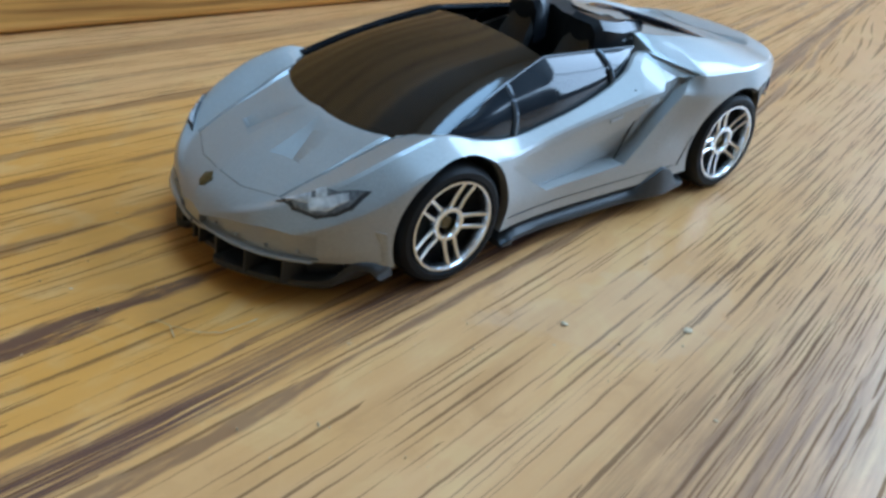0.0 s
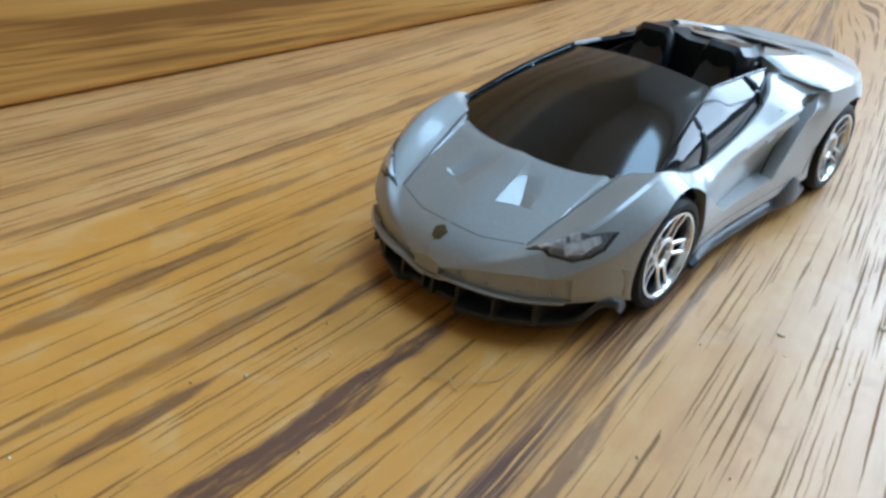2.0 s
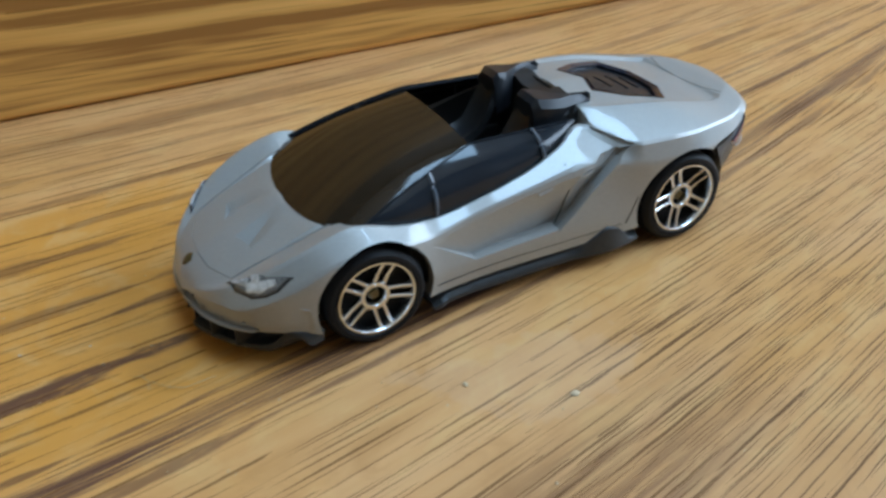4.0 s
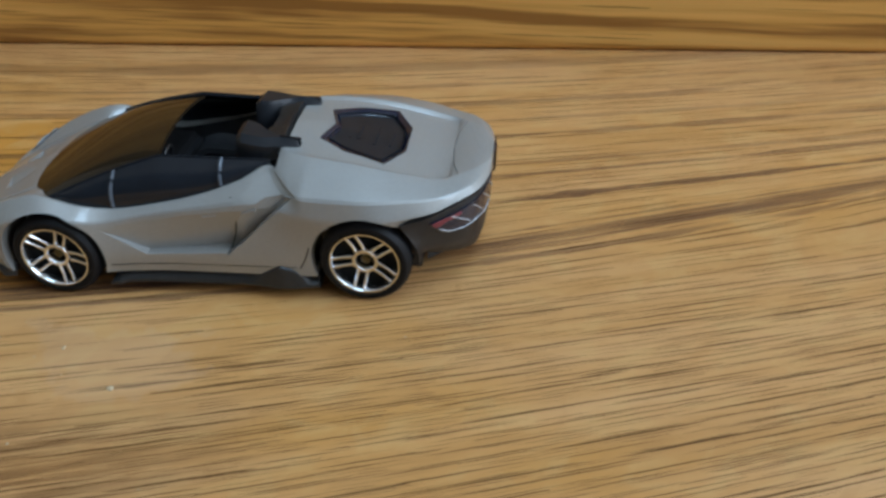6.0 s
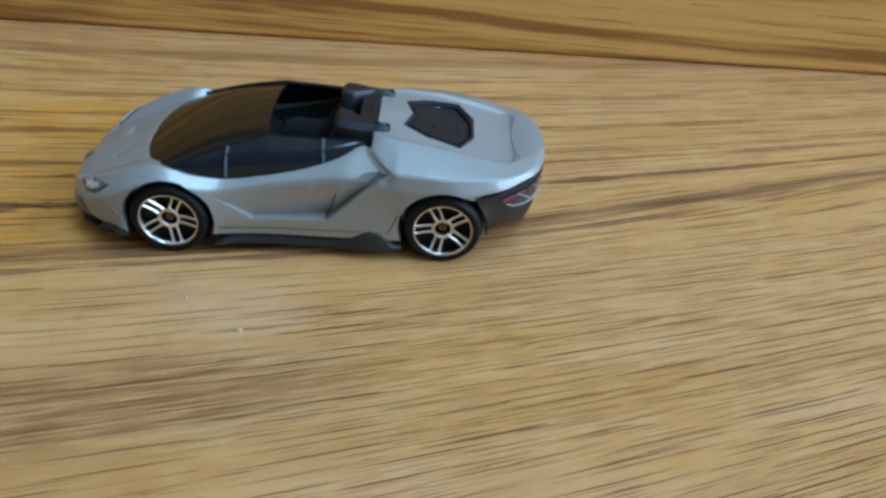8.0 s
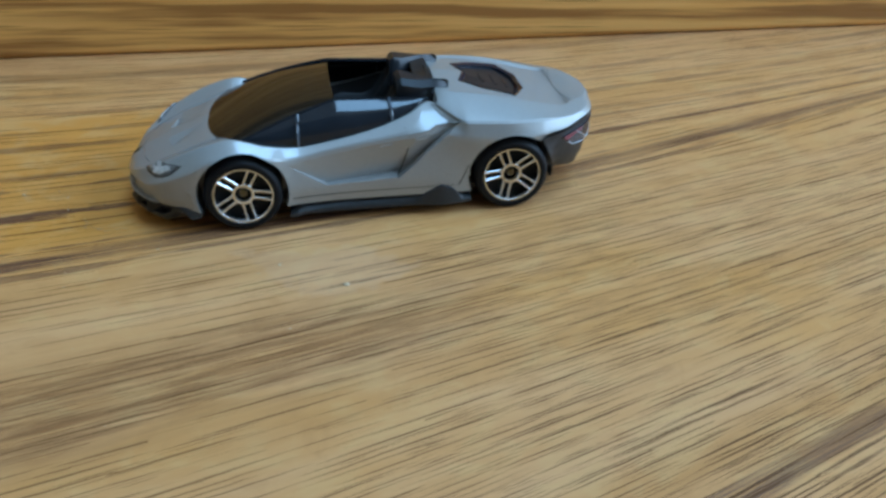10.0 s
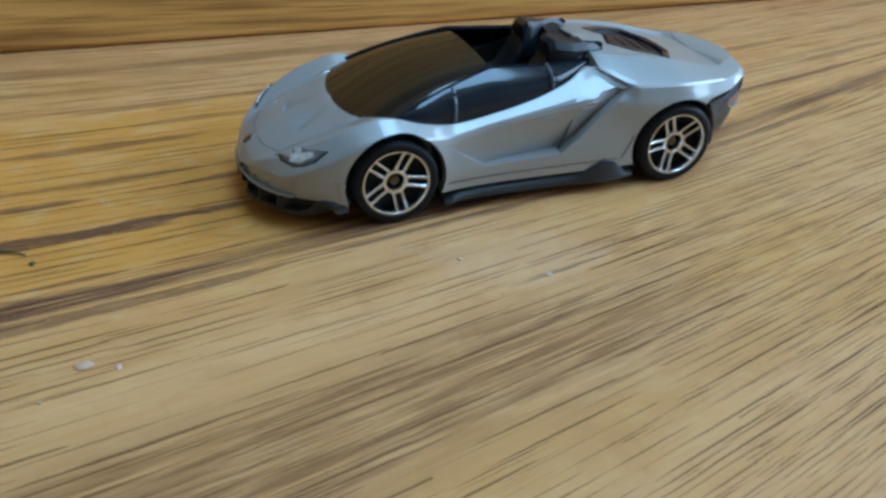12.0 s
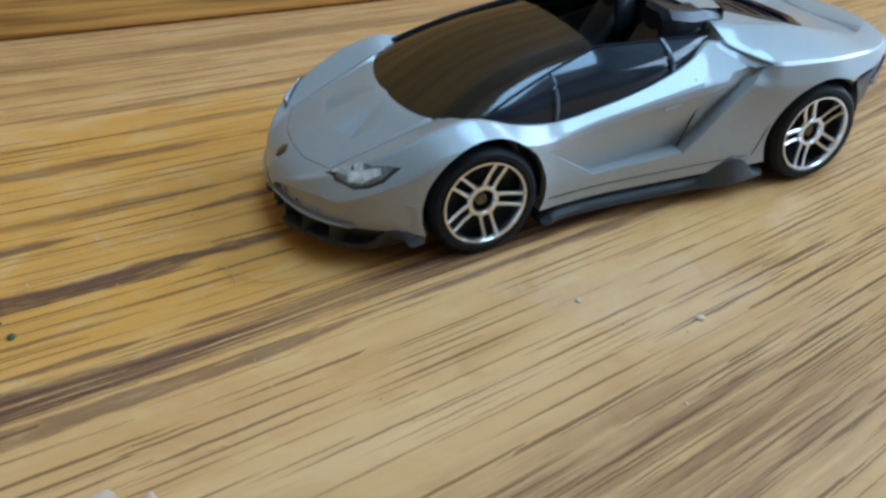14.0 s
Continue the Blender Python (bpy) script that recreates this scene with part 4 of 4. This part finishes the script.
def build_rear(car):
    hexa = HEXA
    mid = (-20.0, 0.0)
    sunk = lambda p, k: (mid[0] + (p[0] - mid[0]) * k, mid[1] + (p[1] - mid[1]) * k)
    fine = []
    for a, b in zip(hexa, hexa[1:] + hexa[:1]):
        fine += [(a[0] + (b[0] - a[0]) * k / 4, a[1] + (b[1] - a[1]) * k / 4) for k in range(4)]
    rings = []
    for k, lift in ((1.02, -0.2), (1.02, 0.1), (0.985, 0.1), (0.84, -0.5), (0.84, -0.7)):
        rings.append([(x, y, top_z(*sunk((x0, y0), 0.98)) + lift) for (x0, y0) in fine for x, y in (sunk((x0, y0), k),)])
    bm = bmesh.new()
    grid(bm, rings, close=True)
    bmesh.ops.recalc_face_normals(bm, faces=bm.faces)
    cover = part("engine_cover", bm, M_GLOSS, car, "black six-sided engine cover in a bevelled frame")
    bm = bmesh.new(); drape(bm, [sunk(p, 0.86) for p in hexa], -0.5, 0.1)
    part("pane", bm, M_COVER, cover)
    for x, w in ((-18.8, 1.8), (-21.0, 2.4), (-23.0, 2.0)):
        bm = bmesh.new()
        rows = [[(x + dx, y, top_z(x + dx, y) + h) for dx, h in ((0.2, -0.52), (0.14, -0.36), (-0.14, -0.38), (-0.2, -0.52))] for y in (-w + 2 * w * i / 12 for i in range(13))]
        vr = grid(bm, rows, close=True)
        bm.faces.new(vr[0]); bm.faces.new(vr[-1])
        bmesh.ops.recalc_face_normals(bm, faces=bm.faces)
        part("louvre", bm, M_COVER, cover)
    # black rear fascia wrapping round the tail below the silver lip
    lip = curve((0, 13.1), (6, 13.1), (9.2, 12.8), (12, 12.1), (14.4, 11.4), (15.4, 11.2))
    foot = curve((0, 1.9), (5, 1.9), (7.5, 2.8), (10, 4.0), (13, 5.4), (15.4, 6.6))
    rows = []
    for i in range(61):
        y = -15.0 + 30.0 * i / 60
        x = TAIL_X(y) - 0.15
        zt, zb = lip(abs(y)), foot(abs(y))
        row = []
        for dx, ky, kz in ((0.45, 0.99, -0.06), (0.25, 0.985, 0.04), (0.5, 0.97, 0.35), (1.2, 0.95, 0.7), (2.2, 0.93, 0.93), (3.2, 0.90, 1.0)):
            z = zt + (zb - zt) * kz
            clear = -WHEELBASE / 2 - math.sqrt(max(6.9 ** 2 - (z - WHEEL_Z) ** 2, 0)) if abs(y) > 9 else 0
            row.append((min(x + dx, clear), y * ky, z))
        rows.append(row)
    bm = bmesh.new()
    shell(bm, rows, 1.2)
    fascia = part("rear_fascia", bm, M_BLACK, car, "black plastic rear bumper", 50)
    for s in (1, -1):
        # lamp band under the lip, from the flank round to the middle
        low = curve((2.4, 9.6), (4, 9.3), (9, 9.3), (11.2, 9.0), (12.4, 9.2), (13.2, 9.9), (13.7, 11.0))
        rows = []
        for i in range(33):
            y = 2.4 + 11.3 * i / 32
            x = TAIL_X(y) - 0.05
            zt, zb = lip(y) - 0.45, low(y)
            rows.append([(x, s * y, zt), (x + 0.08, s * y, (zt + zb) / 2), (x + 0.3, s * y * 0.99, zb)])
        bm = bmesh.new(); shell(bm, rows, 0.25 * s)
        lamp = part("tail_light", bm, M_GLOSS, fascia, "dark tail light with a red print")
        rows = []
        for i in range(9):
            y = 11.4 + 2.2 * i / 8
            x = TAIL_X(y) - 0.12
            zt = lip(y) - 0.55
            rows.append([(x, s * y, zt), (x + 0.1, s * y, max(zt - 0.4 - 0.4 * i / 8, low(y) + 0.1))])
        bm = bmesh.new(); shell(bm, rows, 0.12 * s)
        part("red_lamp", bm, M_RED, lamp, "red printed lamp")
        strokes = [[(12.3, 11.5), (11.2, 10.4), (10.0, 9.4)], [(10.1, 11.9), (9.0, 10.9), (7.8, 9.6)], [(7.9, 12.2), (6.2, 10.9), (4.5, 9.6)], [(5.2, 12.3), (3.8, 11.2), (2.8, 10.2)], [(13.1, 10.0), (12.4, 9.3), (11.2, 9.1), (9, 9.4), (6.5, 9.4), (4, 9.4)]]
        for stroke in strokes:
            pts = []
            for (ya, za), (yb, zb) in zip(stroke, stroke[1:]):
                for q in range(4):
                    y, z = ya + (yb - ya) * q / 4, za + (zb - za) * q / 4
                    deep = 0.3 * (lip(y) - 0.45 - z) / (lip(y) - 0.45 - low(y))
                    pts.append((TAIL_X(y) - 0.14 + deep, s * y, z))
            bm = bmesh.new(); tube(bm, pts, 0.075, 6)
            part("light_line", bm, M_LAMP, lamp)
    bm = bmesh.new()
    for_y = [-4.0, -2.0, 0, 2.0, 4.0]
    prism(bm, [(-32.0, -4.5, 2.0), (-28, -8.0, 1.7), (-28, 8.0, 1.7), (-32.0, 4.5, 2.0)], (0, 0, 1.0))
    diff = part("diffuser", bm, M_BASE, car, "dark grey plastic rear diffuser")
    for y in for_y:
        bm = bmesh.new(); box(bm, -32.6, -29, y - 0.2, y + 0.2, 1.5, 3.4)
        part("fin", bm, M_BASE, diff)


M_GOLD = plain("dull_gold_print", (0.16, 0.12, 0.05), 0.35, 0.5, 4.0, metal=0.5)
build_car()


# ---- crumbs and fibres on the table ----
def crumb(x, y, size, material, label, flat=0.35, seed=0):
    rnd = random.Random(seed)
    bm = bmesh.new()
    bmesh.ops.create_icosphere(bm, subdivisions=2, radius=1.0)
    k = [rnd.uniform(0.6, 1.3) for _ in range(3)]
    for v in bm.verts:
        n = 1 + 0.35 * noise.noise(v.co * 1.7 + Vector((seed, 0, 0)))
        v.co = Vector((x + v.co.x * n * size * k[0], y + v.co.y * n * size * k[1], max(0.0, (v.co.z * n + 0.8) * size * flat)))
    thing("crumb", bm, material, label, "crumb", "crumbs on the table")


CRUMBS = [(16.2, 26.3, 0.34, 1), (7.0, 33.1, 0.36, 2), (15.1, 42.2, 0.2, 3)]
for x, y, size, seed in CRUMBS:
    crumb(x, y, size, M_DUST, "tiny pale crumb lying on the oak tabletop", seed=seed)
crumb(60.3, 34.3, 1.05, M_FLAKE, "flat pinkish flake lying on the oak tabletop", 0.12, 7)
crumb(57.0, 35.5, 0.45, M_FLAKE, "small pinkish flake lying on the oak tabletop", 0.15, 8)


def fibre(name, points, radius, material, label):
    bm = bmesh.new()
    tube(bm, points, radius, 6)
    thing(name, bm, material, label, "fibre")


fibre("plant_fibre", [(77.0, 1.6, 0.2), (75.4, 2.8, 0.35), (74.0, 3.9, 0.3), (72.4, 5.5, 0.22), (70.9, 6.9, 0.2), (69.2, 7.9, 0.32), (67.4, 9.1, 0.2)], lambda t: 0.24 - 0.13 * t + 0.06 * math.sin(19 * t), M_SPRIG, "thin dark green dry plant fibre on the tabletop")
crumb(66.5, 11.5, 0.42, M_SPRIG, "dark green plant crumb lying on the oak tabletop", 0.5, 11)
fibre("hair", [(45.6, 9.2, 0.25), (45.2, 10.2, 0.5), (44.2, 11.2, 0.35), (42.6, 12.0, 0.2), (40.8, 12.2, 0.45), (39.2, 11.9, 0.3)], 0.045, M_HAIR, "fine blond hair lying on the tabletop")
fibre("hair", [(47.2, 7.4, 0.15), (46.4, 8.0, 0.4), (45.9, 9.3, 0.5), (46.1, 10.6, 0.15)], 0.05, M_HAIR, "short fine hair lying on the tabletop")


def build_dust():
    """Many tiny pale specks, thickest in the dark streaks ahead of the car."""
    rnd = random.Random(5)
    bm = bmesh.new()
    for _ in range(95):
        x, y = rnd.uniform(22, 78), rnd.gauss(8, 16)
        if rnd.random() < 0.2:
            x, y = rnd.uniform(-30, 75), rnd.uniform(17, 62)
        if abs(y) < 17.5 and x < 42:
            continue
        r = rnd.uniform(0.05, 0.13) * (1.6 if rnd.random() < 0.12 else 1)
        m = pose(x, y, r * 0.5, rnd.uniform(0, 90), rnd.uniform(0, 90), rnd.uniform(0, 360)) @ Matrix.Diagonal((r * rnd.uniform(1, 2.2), r, r * 0.6, 1))
        bmesh.ops.create_icosphere(bm, subdivisions=1, radius=1.0, matrix=m)
    thing("dust", bm, M_DUST, "scattered pale dust specks on the oak tabletop", "dust", kind="stuff")


build_dust()
